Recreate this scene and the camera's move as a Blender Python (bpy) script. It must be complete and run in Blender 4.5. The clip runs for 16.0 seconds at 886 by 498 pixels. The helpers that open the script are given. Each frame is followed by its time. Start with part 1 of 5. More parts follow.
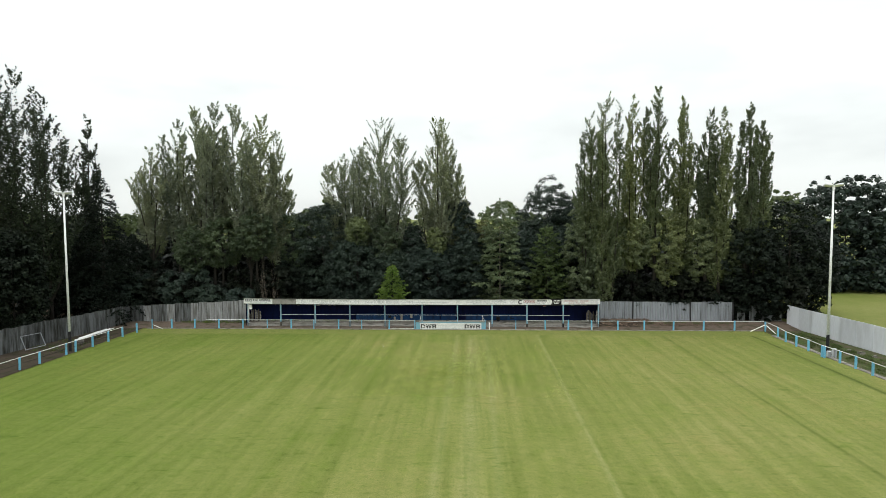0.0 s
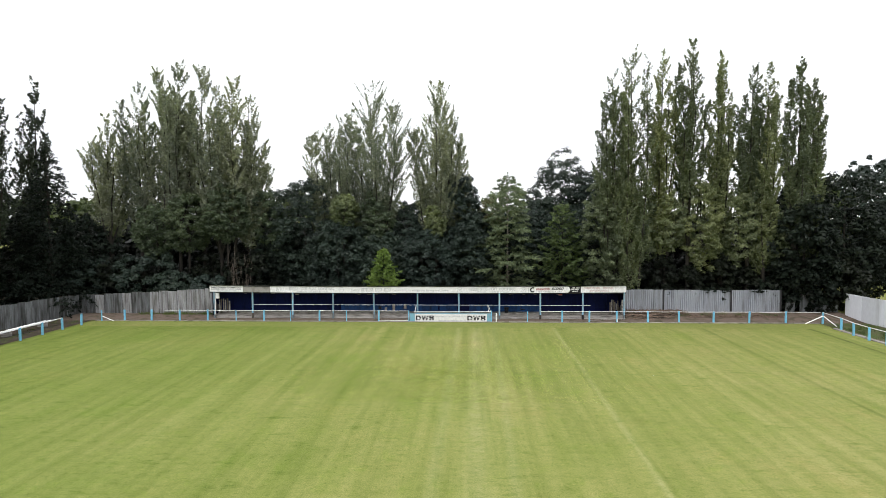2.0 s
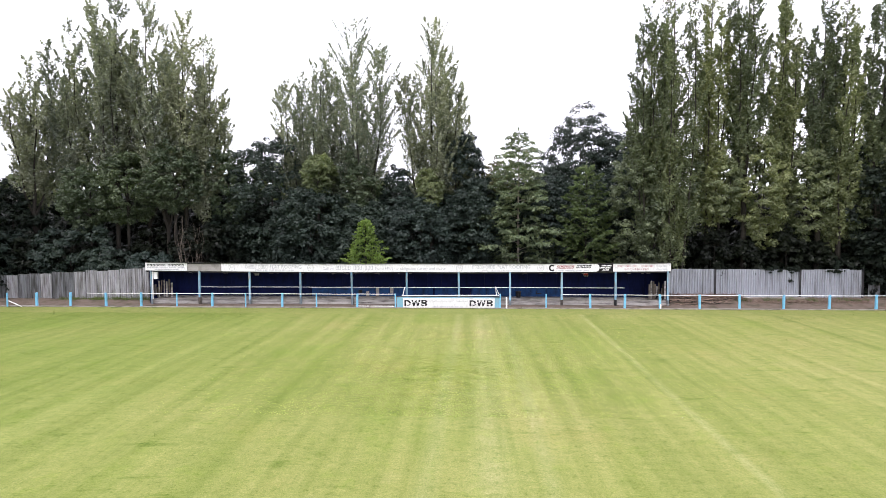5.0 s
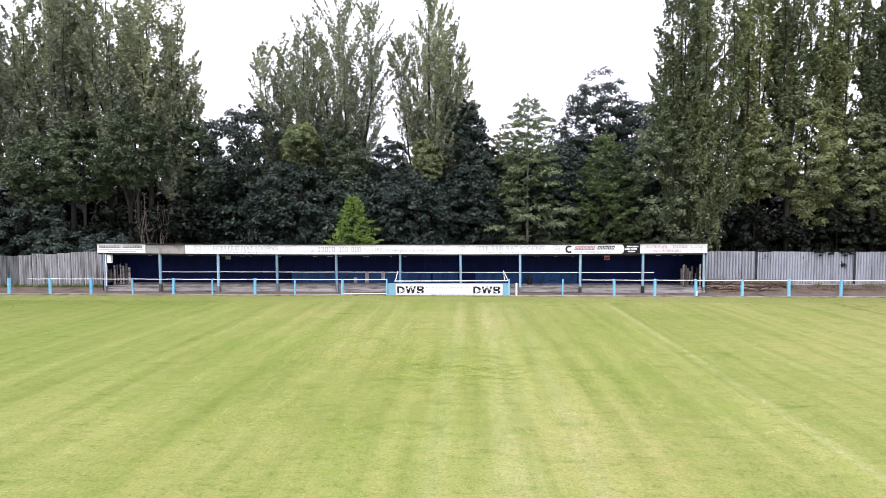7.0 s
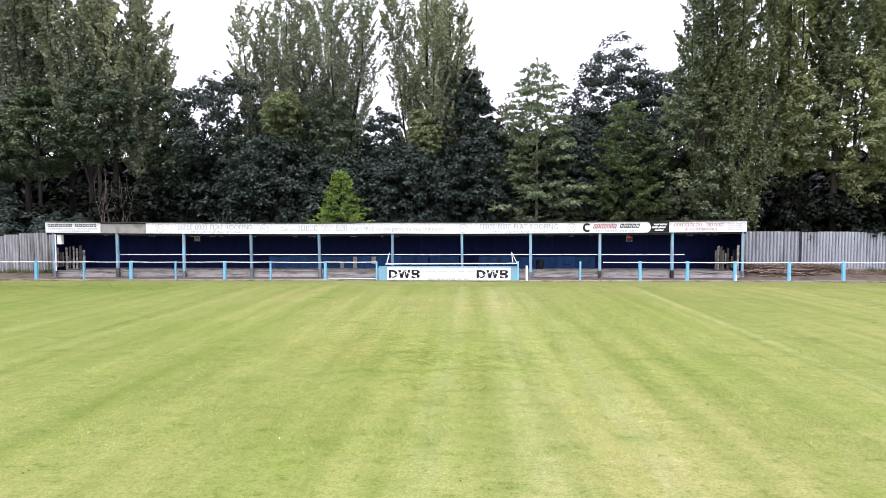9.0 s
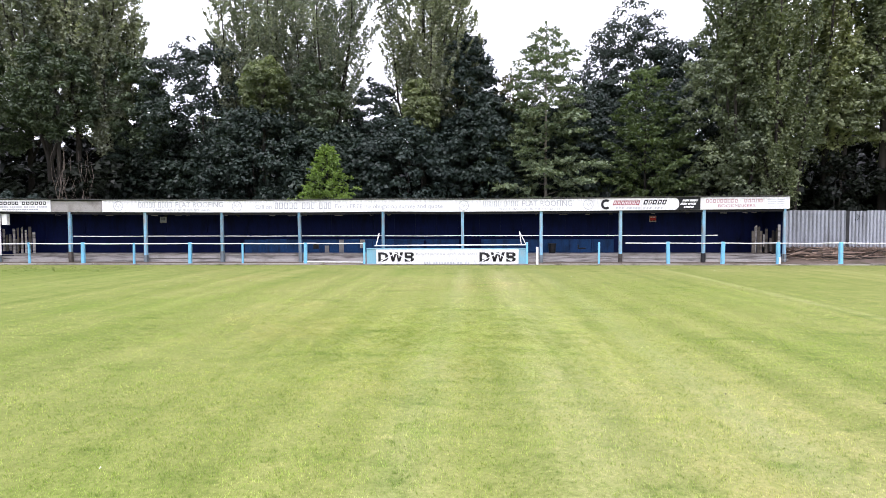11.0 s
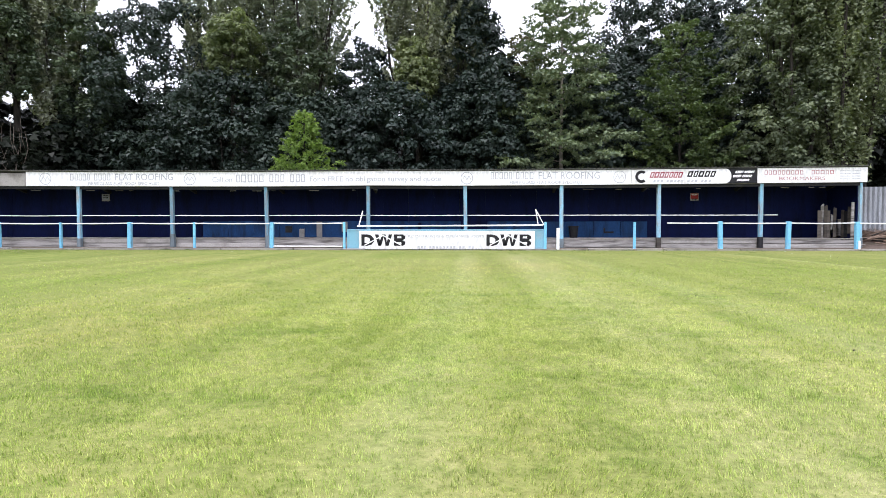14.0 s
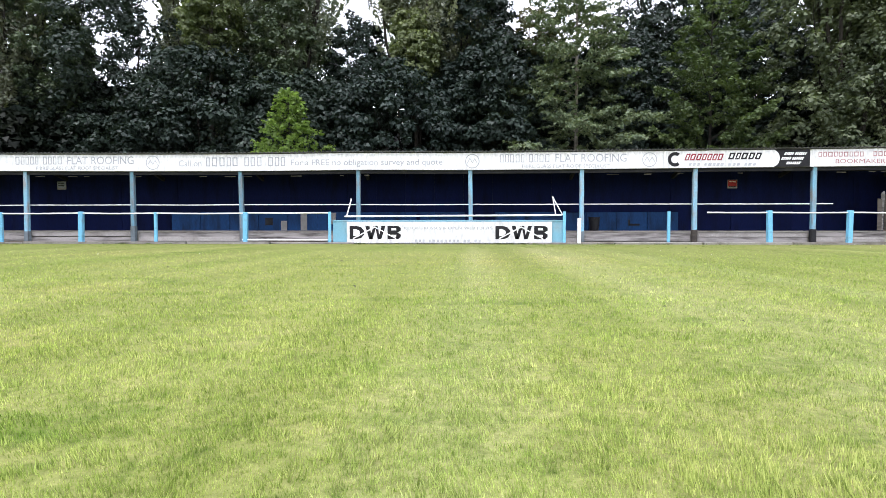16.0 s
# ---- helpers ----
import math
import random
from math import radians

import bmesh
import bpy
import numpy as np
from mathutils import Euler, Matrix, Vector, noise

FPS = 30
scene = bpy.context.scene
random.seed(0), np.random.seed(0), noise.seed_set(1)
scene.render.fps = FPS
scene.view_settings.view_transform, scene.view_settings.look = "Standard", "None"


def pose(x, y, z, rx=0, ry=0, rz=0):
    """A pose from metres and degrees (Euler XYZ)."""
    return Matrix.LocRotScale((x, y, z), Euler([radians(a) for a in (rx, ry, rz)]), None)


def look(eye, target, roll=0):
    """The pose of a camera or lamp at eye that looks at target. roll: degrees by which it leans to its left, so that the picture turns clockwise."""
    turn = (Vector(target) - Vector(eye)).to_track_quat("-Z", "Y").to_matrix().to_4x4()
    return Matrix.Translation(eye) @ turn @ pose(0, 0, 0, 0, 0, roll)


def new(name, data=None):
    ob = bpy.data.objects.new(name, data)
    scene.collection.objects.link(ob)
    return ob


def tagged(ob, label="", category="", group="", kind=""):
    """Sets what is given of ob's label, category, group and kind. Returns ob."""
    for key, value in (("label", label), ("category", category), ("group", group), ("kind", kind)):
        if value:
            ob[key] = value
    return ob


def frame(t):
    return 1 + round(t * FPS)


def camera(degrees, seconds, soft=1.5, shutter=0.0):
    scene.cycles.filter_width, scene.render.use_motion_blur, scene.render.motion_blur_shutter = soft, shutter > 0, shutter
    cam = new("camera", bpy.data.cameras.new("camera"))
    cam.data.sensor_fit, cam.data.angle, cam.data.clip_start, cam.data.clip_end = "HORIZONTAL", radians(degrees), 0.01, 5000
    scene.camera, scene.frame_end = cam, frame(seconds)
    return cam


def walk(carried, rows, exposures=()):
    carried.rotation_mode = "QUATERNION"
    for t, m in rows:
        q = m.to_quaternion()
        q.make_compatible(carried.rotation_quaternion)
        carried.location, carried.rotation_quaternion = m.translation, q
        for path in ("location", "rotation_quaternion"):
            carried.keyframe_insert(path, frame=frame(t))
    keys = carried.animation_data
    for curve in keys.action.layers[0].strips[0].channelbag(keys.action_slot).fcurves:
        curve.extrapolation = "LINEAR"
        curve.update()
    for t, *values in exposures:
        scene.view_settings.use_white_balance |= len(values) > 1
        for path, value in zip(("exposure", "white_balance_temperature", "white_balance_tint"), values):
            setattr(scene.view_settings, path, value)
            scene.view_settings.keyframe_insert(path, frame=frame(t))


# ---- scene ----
import collections

cam = camera(78.0, 16.0, soft=0.8)
PATH = [
    (0.0, (1.536, 0.778, 12.96), (1.46, 2.773, 12.842), -0.2),
    (0.5, (1.47, 3.189, 12.208), (1.391, 5.184, 12.093), -0.2),
    (1.0, (1.407, 5.357, 11.499), (1.329, 7.352, 11.386), -0.2),
    (1.5, (1.382, 7.604, 10.834), (1.304, 9.6, 10.721), -0.2),
    (2.0, (1.394, 9.955, 10.088), (1.314, 11.951, 9.977), -0.2),
    (2.5, (1.367, 12.132, 9.333), (1.287, 14.127, 9.228), -0.2),
    (3.0, (1.383, 14.184, 8.681), (1.302, 16.179, 8.579), -0.2),
    (3.5, (1.313, 16.072, 8.092), (1.234, 18.068, 7.991), -0.1),
    (4.0, (1.277, 17.833, 7.546), (1.198, 19.829, 7.447), -0.1),
    (6.5, (1.0, 25.711, 5.446), (0.928, 27.707, 5.341), -0.1),
    (7.0, (0.941, 27.093, 4.952), (0.868, 29.089, 4.848), -0.1),
    (7.5, (0.872, 28.31, 4.504), (0.801, 30.306, 4.402), -0.1),
    (8.0, (0.891, 29.576, 4.045), (0.816, 31.573, 3.946), -0.1),
    (8.5, (0.863, 30.751, 3.659), (0.79, 32.747, 3.565), -0.1),
    (9.0, (0.87, 31.915, 3.285), (0.795, 33.912, 3.19), -0.1),
    (11.5, (0.858, 36.865, 1.627), (0.78, 38.862, 1.549), -0.1),
    (12.0, (0.832, 37.734, 1.462), (0.756, 39.731, 1.385), 0.0),
    (12.5, (0.794, 38.556, 1.326), (0.719, 40.553, 1.247), 0.0),
    (13.0, (0.753, 39.485, 1.16), (0.679, 41.482, 1.081), 0.0),
    (13.5, (0.72, 40.238, 1.023), (0.646, 42.235, 0.945), 0.0),
    (14.0, (0.681, 41.102, 0.872), (0.608, 43.099, 0.794), 0.0),
    (14.5, (0.648, 41.895, 0.742), (0.574, 43.892, 0.663), 0.0),
    (15.0, (0.615, 42.68, 0.607), (0.54, 44.677, 0.528), 0.0),
    (15.5, (0.578, 43.444, 0.548), (0.503, 45.441, 0.469), 0.0),
    (16.0, (0.546, 44.224, 0.539), (0.469, 46.221, 0.461), 0.0),
]
walk(cam, [(t, look(eye, target, roll)) for t, eye, target, roll in PATH],
     exposures=[(0.0, -0.30, 6700, 4), (2.0, 0.08, 6600, 12), (4.0, 0.45, 6450, 19), (7.0, 0.65, 6200, 24), (9.0, 0.67, 6150, 24), (12.5, 0.66, 6100, 22), (16.0, 0.64, 6100, 18)])

# ---- world and light ----
world = bpy.data.worlds.new("world")
scene.world = world
world.use_nodes = True
wn, wl = world.node_tree.nodes, world.node_tree.links
wn.clear()
sky = wn.new("ShaderNodeTexSky")
sky.sky_type, sky.sun_disc = "NISHITA", False
sky.sun_elevation, sky.sun_rotation = radians(62), radians(218)
coord = wn.new("ShaderNodeTexCoord")
mapping = wn.new("ShaderNodeMapping")
mapping.inputs["Scale"].default_value = (1.0, 1.0, 3.4)
mapping.inputs["Location"].default_value = (0.35, 0.2, 0.0)
mapping.inputs["Rotation"].default_value = (0, 0, radians(-106))
cloud = wn.new("ShaderNodeTexNoise")
cloud.inputs["Scale"].default_value, cloud.inputs["Detail"].default_value = 2.3, 7.0
cloud.inputs["Roughness"].default_value = 0.5
ramp = wn.new("ShaderNodeValToRGB")
ramp.color_ramp.elements[0].position, ramp.color_ramp.elements[0].color = 0.36, (0.80, 0.825, 0.86, 1)
ramp.color_ramp.elements[1].position, ramp.color_ramp.elements[1].color = 0.54, (0.965, 0.99, 1.03, 1)
skyb = wn.new("ShaderNodeBackground")
skyb.inputs["Strength"].default_value = 0.1
cloudb = wn.new("ShaderNodeBackground")
both = wn.new("ShaderNodeMixShader")
both.inputs[0].default_value = 0.9
wout = wn.new("ShaderNodeOutputWorld")
wl.new(coord.outputs["Generated"], mapping.inputs["Vector"])
wl.new(mapping.outputs["Vector"], cloud.inputs["Vector"])
wl.new(cloud.outputs["Fac"], ramp.inputs["Fac"])
split = wn.new("ShaderNodeSeparateXYZ")
rise = wn.new("ShaderNodeMapRange")
rise.inputs["From Min"].default_value, rise.inputs["From Max"].default_value = 0.0, 1.0
rise.inputs["To Min"].default_value, rise.inputs["To Max"].default_value = 1.2, 2.9
wl.new(coord.outputs["Generated"], split.inputs[0])
wl.new(split.outputs["Z"], rise.inputs["Value"])
wl.new(rise.outputs[0], cloudb.inputs["Strength"])
wl.new(ramp.outputs["Color"], cloudb.inputs["Color"])
wl.new(sky.outputs["Color"], skyb.inputs["Color"])
wl.new(skyb.outputs[0], both.inputs[1])
wl.new(cloudb.outputs[0], both.inputs[2])
wl.new(both.outputs[0], wout.inputs["Surface"])

sun = new("sun", bpy.data.lights.new("sun", "SUN"))
sun.data.energy, sun.data.angle, sun.data.color = 1.3, radians(14), (1.0, 0.96, 0.88)
sun.matrix_world = look((-26, -33.5, 80), (0, 0, 0))

# ---- materials ----
def material(name):
    m = bpy.data.materials.new(name)
    m.use_nodes = True
    nodes = m.node_tree.nodes
    return m, nodes, m.node_tree.links, nodes["Principled BSDF"]


def noise_node(nodes, links, scale, detail=4.0, stretch=None, rough=0.55):
    """Noise over the place in metres; stretch scales each axis."""
    geo = nodes.new("ShaderNodeNewGeometry")
    tex = nodes.new("ShaderNodeTexNoise")
    tex.inputs["Scale"].default_value, tex.inputs["Detail"].default_value = scale, detail
    tex.inputs["Roughness"].default_value = rough
    if stretch:
        mp = nodes.new("ShaderNodeMapping")
        mp.inputs["Scale"].default_value = stretch
        links.new(geo.outputs["Position"], mp.inputs["Vector"])
        links.new(mp.outputs["Vector"], tex.inputs["Vector"])
    else:
        links.new(geo.outputs["Position"], tex.inputs["Vector"])
    return tex.outputs["Fac"]


def ramp_node(nodes, links, fac, stops):
    r = nodes.new("ShaderNodeValToRGB")
    el = r.color_ramp.elements
    while len(el) < len(stops):
        el.new(0.5)
    for e, (p, c) in zip(el, stops):
        e.position, e.color = p, (*c, 1)
    links.new(fac, r.inputs["Fac"])
    return r.outputs["Color"]


def mix_node(nodes, links, kind, fac, a, b):
    x = nodes.new("ShaderNodeMix")
    x.data_type, x.blend_type = "RGBA", kind
    for value, socket in ((fac, x.inputs[0]), (a, x.inputs[6]), (b, x.inputs[7])):
        if hasattr(value, "links"):
            links.new(value, socket)
        elif isinstance(value, tuple):
            socket.default_value = (*value, 1)
        else:
            socket.default_value = value
    return x.outputs[2]


def bump_node(nodes, links, height, strength, distance, bsdf):
    b = nodes.new("ShaderNodeBump")
    b.inputs["Strength"].default_value, b.inputs["Distance"].default_value = strength, distance
    links.new(height, b.inputs["Height"])
    links.new(b.outputs["Normal"], bsdf.inputs["Normal"])


def surface(name, base, dirt, amount=0.5, scale=2.0, fine=25.0, rough=0.7, metal=0.0, bump=0.15, stretch=None, vary=0.12, spec=0.2, grainy=1.0):
    """Painted, weathered or earthen surface: base colour with stains of a second colour, fine grain and a little difference from piece to piece."""
    m, n, l, p = material(name)
    big = noise_node(n, l, scale, 5.0, stretch)
    small = noise_node(n, l, fine, 3.0, stretch)
    stain = ramp_node(n, l, big, [(0.62 - 0.3 * amount, (0, 0, 0)), (0.85 - 0.25 * amount, (1, 1, 1))])
    col = mix_node(n, l, "MIX", stain, base, dirt)
    grain = ramp_node(n, l, small, [(0.3, (1 - 0.22 * grainy,) * 3), (0.7, (1 + 0.12 * grainy,) * 3)])
    col = mix_node(n, l, "MULTIPLY", 1.0, col, grain)
    info = n.new("ShaderNodeObjectInfo")
    each = ramp_node(n, l, info.outputs["Random"], [(0.0, (1 - vary,) * 3), (1.0, (1 + vary,) * 3)])
    col = mix_node(n, l, "MULTIPLY", 1.0, col, each)
    l.new(col, p.inputs["Base Color"])
    p.inputs["Roughness"].default_value, p.inputs["Metallic"].default_value = rough, metal
    p.inputs["Specular IOR Level"].default_value = spec
    bump_node(n, l, small, bump, 0.01, p)
    return m


def leaf_material(name, dark, light, accent, glow=0.35, upright=False, gloss=0.3):
    """Leaves: tone from leaf to leaf and from bough to bough, light passing through."""
    m, n, l, p = material(name)
    geo = n.new("ShaderNodeNewGeometry")
    low = tuple(0.6 * a + 0.4 * b for a, b in zip(dark, light))
    high = tuple(0.5 * a + 0.5 * b for a, b in zip(accent, light))
    col = ramp_node(n, l, geo.outputs["Random Per Island"], [(0.0, low), (0.7, light), (1.0, high)])
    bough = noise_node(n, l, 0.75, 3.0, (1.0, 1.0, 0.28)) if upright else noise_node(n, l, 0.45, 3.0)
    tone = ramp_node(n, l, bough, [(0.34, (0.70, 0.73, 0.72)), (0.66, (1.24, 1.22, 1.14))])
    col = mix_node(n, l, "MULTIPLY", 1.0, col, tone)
    info = n.new("ShaderNodeObjectInfo")
    each = ramp_node(n, l, info.outputs["Random"], [(0.0, (0.85, 0.88, 0.9)), (1.0, (1.12, 1.1, 1.0))])
    col = mix_node(n, l, "MULTIPLY", 1.0, col, each)
    l.new(col, p.inputs["Base Color"])
    p.inputs["Roughness"].default_value = 0.48
    p.inputs["Specular IOR Level"].default_value = gloss
    through_leaf = n.new("ShaderNodeBsdfTranslucent")
    l.new(mix_node(n, l, "MULTIPLY", 1.0, col, (1.1, 1.25, 0.5)), through_leaf.inputs["Color"])
    blend = n.new("ShaderNodeMixShader")
    blend.inputs[0].default_value = glow
    l.new(p.outputs[0], blend.inputs[1])
    l.new(through_leaf.outputs[0], blend.inputs[2])
    l.new(blend.outputs[0], n["Material Output"].inputs["Surface"])
    return m


def grass_material(name, striped, blades=False):
    m, n, l, p = material(name)
    big = noise_node(n, l, 0.07, 4.0)
    mid = noise_node(n, l, 0.55, 6.0, (1.0, 0.8, 1.0), 0.65)
    fine = noise_node(n, l, 30.0, 4.0)
    tuft = noise_node(n, l, 4.5, 6.0, None, 0.72)
    col = ramp_node(n, l, big, [(0.28, (0.128, 0.153, 0.040)), (0.50, (0.152, 0.171, 0.051)), (0.74, (0.182, 0.186, 0.068))])
    patch = ramp_node(n, l, mid, [(0.28, (0.70, 0.80, 0.62)), (0.48, (1.0, 1.0, 1.0)), (0.70, (1.20, 1.12, 1.25))])
    col = mix_node(n, l, "MULTIPLY", 0.35, col, patch)
    spots = ramp_node(n, l, tuft, [(0.33, (0.60, 0.70, 0.52)), (0.45, (1.0, 1.0, 1.0)), (0.56, (1.0, 1.0, 1.0)), (0.70, (1.3, 1.2, 1.4))])
    col = mix_node(n, l, "MULTIPLY", 0.8, col, spots)
    scuff = noise_node(n, l, 2.0, 8.0, (0.7, 1.3, 1.0), 0.8)
    scuffs = ramp_node(n, l, scuff, [(0.32, (0.66, 0.76, 0.6)), (0.50, (1.0, 1.0, 1.0)), (0.70, (1.2, 1.14, 1.26))])
    col = mix_node(n, l, "MULTIPLY", 0.6, col, scuffs)
    marks = noise_node(n, l, 1.7, 9.0, (0.6, 1.0, 1.0), 0.78)
    marked = ramp_node(n, l, marks, [(0.34, (0.50, 0.68, 0.36)), (0.415, (1.0, 1.0, 1.0))])
    col = mix_node(n, l, "MULTIPLY", 0.6, col, marked)
    grain = ramp_node(n, l, fine, [(0.3, (0.72, 0.74, 0.7)), (0.7, (1.24, 1.22, 1.24))])
    col = mix_node(n, l, "MULTIPLY", 0.8, col, grain)
    # small tufts, straw-pale bare spots and lush green spots
    clump = noise_node(n, l, 13.0, 5.0, None, 0.7)
    clumped = ramp_node(n, l, clump, [(0.30, (0.50, 0.60, 0.42)), (0.44, (0.92, 0.96, 0.88)), (0.56, (1.04, 1.03, 1.06)), (0.72, (1.30, 1.22, 1.42))])
    col = mix_node(n, l, "MULTIPLY", 0.8, col, clumped)
    bare = noise_node(n, l, 0.9, 9.0, (1.0, 1.0, 1.0), 0.75)
    bared = ramp_node(n, l, bare, [(0.34, (0.84, 1.0, 0.62)), (0.46, (1.0, 1.0, 1.0)), (0.56, (1.0, 1.0, 1.0)), (0.68, (1.14, 1.07, 1.30))])
    col = mix_node(n, l, "MULTIPLY", 0.5, col, bared)
    col = mix_node(n, l, "MULTIPLY", 1.0, col, (1.02, 1.0, 0.98))
    # dry straw-coloured areas and lush areas, metres across
    dry = noise_node(n, l, 0.21, 6.0, (1.0, 0.7, 1.0), 0.62)
    dried = ramp_node(n, l, dry, [(0.30, (0.86, 0.98, 0.74)), (0.45, (1.0, 1.0, 1.0)), (0.56, (1.0, 1.0, 1.0)), (0.70, (1.18, 1.03, 1.16))])
    col = mix_node(n, l, "MULTIPLY", 0.65, col, dried)
    if striped:
        geo = n.new("ShaderNodeNewGeometry")
        mp = n.new("ShaderNodeMapping")
        mp.inputs["Rotation"].default_value = (0, 0, radians(1.5))
        l.new(geo.outputs["Position"], mp.inputs["Vector"])
        wave = n.new("ShaderNodeTexWave")
        wave.wave_type, wave.bands_direction, wave.wave_profile = "BANDS", "X", "SIN"
        wave.inputs["Scale"].default_value, wave.inputs["Distortion"].default_value = 0.10, 0.25
        wave.inputs["Detail"].default_value, wave.inputs["Detail Scale"].default_value = 2.0, 0.5
        l.new(mp.outputs["Vector"], wave.inputs["Vector"])
        mow = ramp_node(n, l, wave.outputs["Fac"], [(0.2, (0.985, 0.99, 0.98)), (0.8, (1.025, 1.02, 1.03))])
        col = mix_node(n, l, "MULTIPLY", 1.0, col, mow)
        wave2 = n.new("ShaderNodeTexWave")
        wave2.wave_type, wave2.bands_direction = "BANDS", "X"
        wave2.inputs["Scale"].default_value, wave2.inputs["Distortion"].default_value = 0.27, 0.2
        wave2.inputs["Detail"].default_value, wave2.inputs["Detail Scale"].default_value = 3.0, 1.5
        l.new(mp.outputs["Vector"], wave2.inputs["Vector"])
        mow2 = ramp_node(n, l, wave2.outputs["Fac"], [(0.1, (0.968, 0.976, 0.95)), (0.9, (1.03, 1.022, 1.04))])
        col = mix_node(n, l, "MULTIPLY", 1.0, col, mow2)
        # the mower's drag: thin lines along the pitch, and short darker scuffs across it
        drag = noise_node(n, l, 1.0, 4.0, (1.7, 0.06, 1.0), 0.6)
        dragged = ramp_node(n, l, drag, [(0.36, (0.87, 0.905, 0.82)), (0.5, (1.03, 1.025, 1.02)), (0.66, (1.12, 1.09, 1.15))])
        col = mix_node(n, l, "MULTIPLY", 0.9, col, dragged)
        slip = noise_node(n, l, 1.0, 6.0, (0.45, 1.5, 1.0), 0.7)
        slipped = ramp_node(n, l, slip, [(0.33, (0.58, 0.72, 0.45)), (0.42, (1.05, 1.04, 1.04))])
        col = mix_node(n, l, "MULTIPLY", 0.7, col, slipped)
        # turf darker and greener towards the left side
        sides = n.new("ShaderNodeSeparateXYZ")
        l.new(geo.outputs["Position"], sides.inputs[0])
        left_fade = n.new("ShaderNodeMapRange")
        left_fade.interpolation_type = "SMOOTHSTEP"
        left_fade.inputs["From Min"].default_value, left_fade.inputs["From Max"].default_value = -20.0, -2.0
        left_fade.inputs["To Min"].default_value, left_fade.inputs["To Max"].default_value = 1.0, 0.0
        l.new(sides.outputs["X"], left_fade.inputs["Value"])
        col = mix_node(n, l, "MULTIPLY", left_fade.outputs[0], col, (0.75, 0.86, 0.66))
        # pale worn seams between the mower's passes
        xyz = n.new("ShaderNodeSeparateXYZ")
        l.new(geo.outputs["Position"], xyz.inputs[0])
        skew = n.new("ShaderNodeMath")
        skew.operation, skew.inputs[1].default_value = "MULTIPLY", -0.0235
        l.new(xyz.outputs["Y"], skew.inputs[0])
        across = n.new("ShaderNodeMath")
        across.operation = "ADD"
        l.new(xyz.outputs["X"], across.inputs[0])
        l.new(skew.outputs[0], across.inputs[1])
        ragged = noise_node(n, l, 1.1, 5.0, (1.0, 0.5, 1.0), 0.7)
        for centre, width, tone in ((1.08, 0.8, (1.12, 1.09, 1.32)), (-0.6, 0.5, (1.1, 1.09, 1.3)), (1.3, 2.4, (1.08, 1.065, 1.16)), (2.6, 0.4, (1.1, 1.09, 1.3)), (8.15, 0.3, (1.36, 1.28, 1.75)), (9.0, 0.5, (0.86, 0.9, 0.82)), (-6.6, 1.0, (0.80, 0.88, 0.70)), (-9.2, 0.5, (0.86, 0.92, 0.78)), (21.65, 0.3, (0.62, 0.70, 0.54)), (31.2, 0.35, (0.36, 0.44, 0.30)), (32.5, 0.9, (1.15, 1.1, 1.2)), (4.9, 0.6, (0.9, 0.94, 0.84)), (15.3, 0.5, (1.2, 1.15, 1.3)), (-14.0, 0.6, (1.12, 1.1, 1.2))):
            off = n.new("ShaderNodeMath")
            off.operation, off.inputs[1].default_value = "SUBTRACT", centre
            l.new(across.outputs[0], off.inputs[0])
            size = n.new("ShaderNodeMath")
            size.operation = "ABSOLUTE"
            l.new(off.outputs[0], size.inputs[0])
            near = n.new("ShaderNodeMapRange")
            near.interpolation_type = "SMOOTHSTEP"
            near.inputs["From Min"].default_value, near.inputs["From Max"].default_value = 0.0, width
            near.inputs["To Min"].default_value, near.inputs["To Max"].default_value = 1.5, 0.0
            l.new(size.outputs[0], near.inputs["Value"])
            worn = n.new("ShaderNodeMath")
            worn.operation, worn.use_clamp = "MULTIPLY", True
            l.new(near.outputs[0], worn.inputs[0])
            l.new(ragged, worn.inputs[1])
            col = mix_node(n, l, "MULTIPLY", worn.outputs[0], col, tone)
    if blades:
        geo2 = n.new("ShaderNodeNewGeometry")
        each = ramp_node(n, l, geo2.outputs["Random Per Island"], [(0.0, (1.1, 1.35, 0.9)), (0.5, (2.2, 2.4, 2.15)), (1.0, (3.1, 3.15, 3.3))])
        col = mix_node(n, l, "MULTIPLY", 1.0, col, each)
    l.new(col, p.inputs["Base Color"])
    p.inputs["Roughness"].default_value = 0.85
    p.inputs["Specular IOR Level"].default_value = 0.08
    if blades:
        thin = n.new("ShaderNodeBsdfTranslucent")
        l.new(col, thin.inputs["Color"])
        blend = n.new("ShaderNodeMixShader")
        blend.inputs[0].default_value = 0.4
        l.new(p.outputs[0], blend.inputs[1])
        l.new(thin.outputs[0], blend.inputs[2])
        l.new(blend.outputs[0], n["Material Output"].inputs["Surface"])
    else:
        both_h = mix_node(n, l, "ADD", 1.0, fine, tuft)
        bump_node(n, l, both_h, 0.6, 0.03, p)
    return m


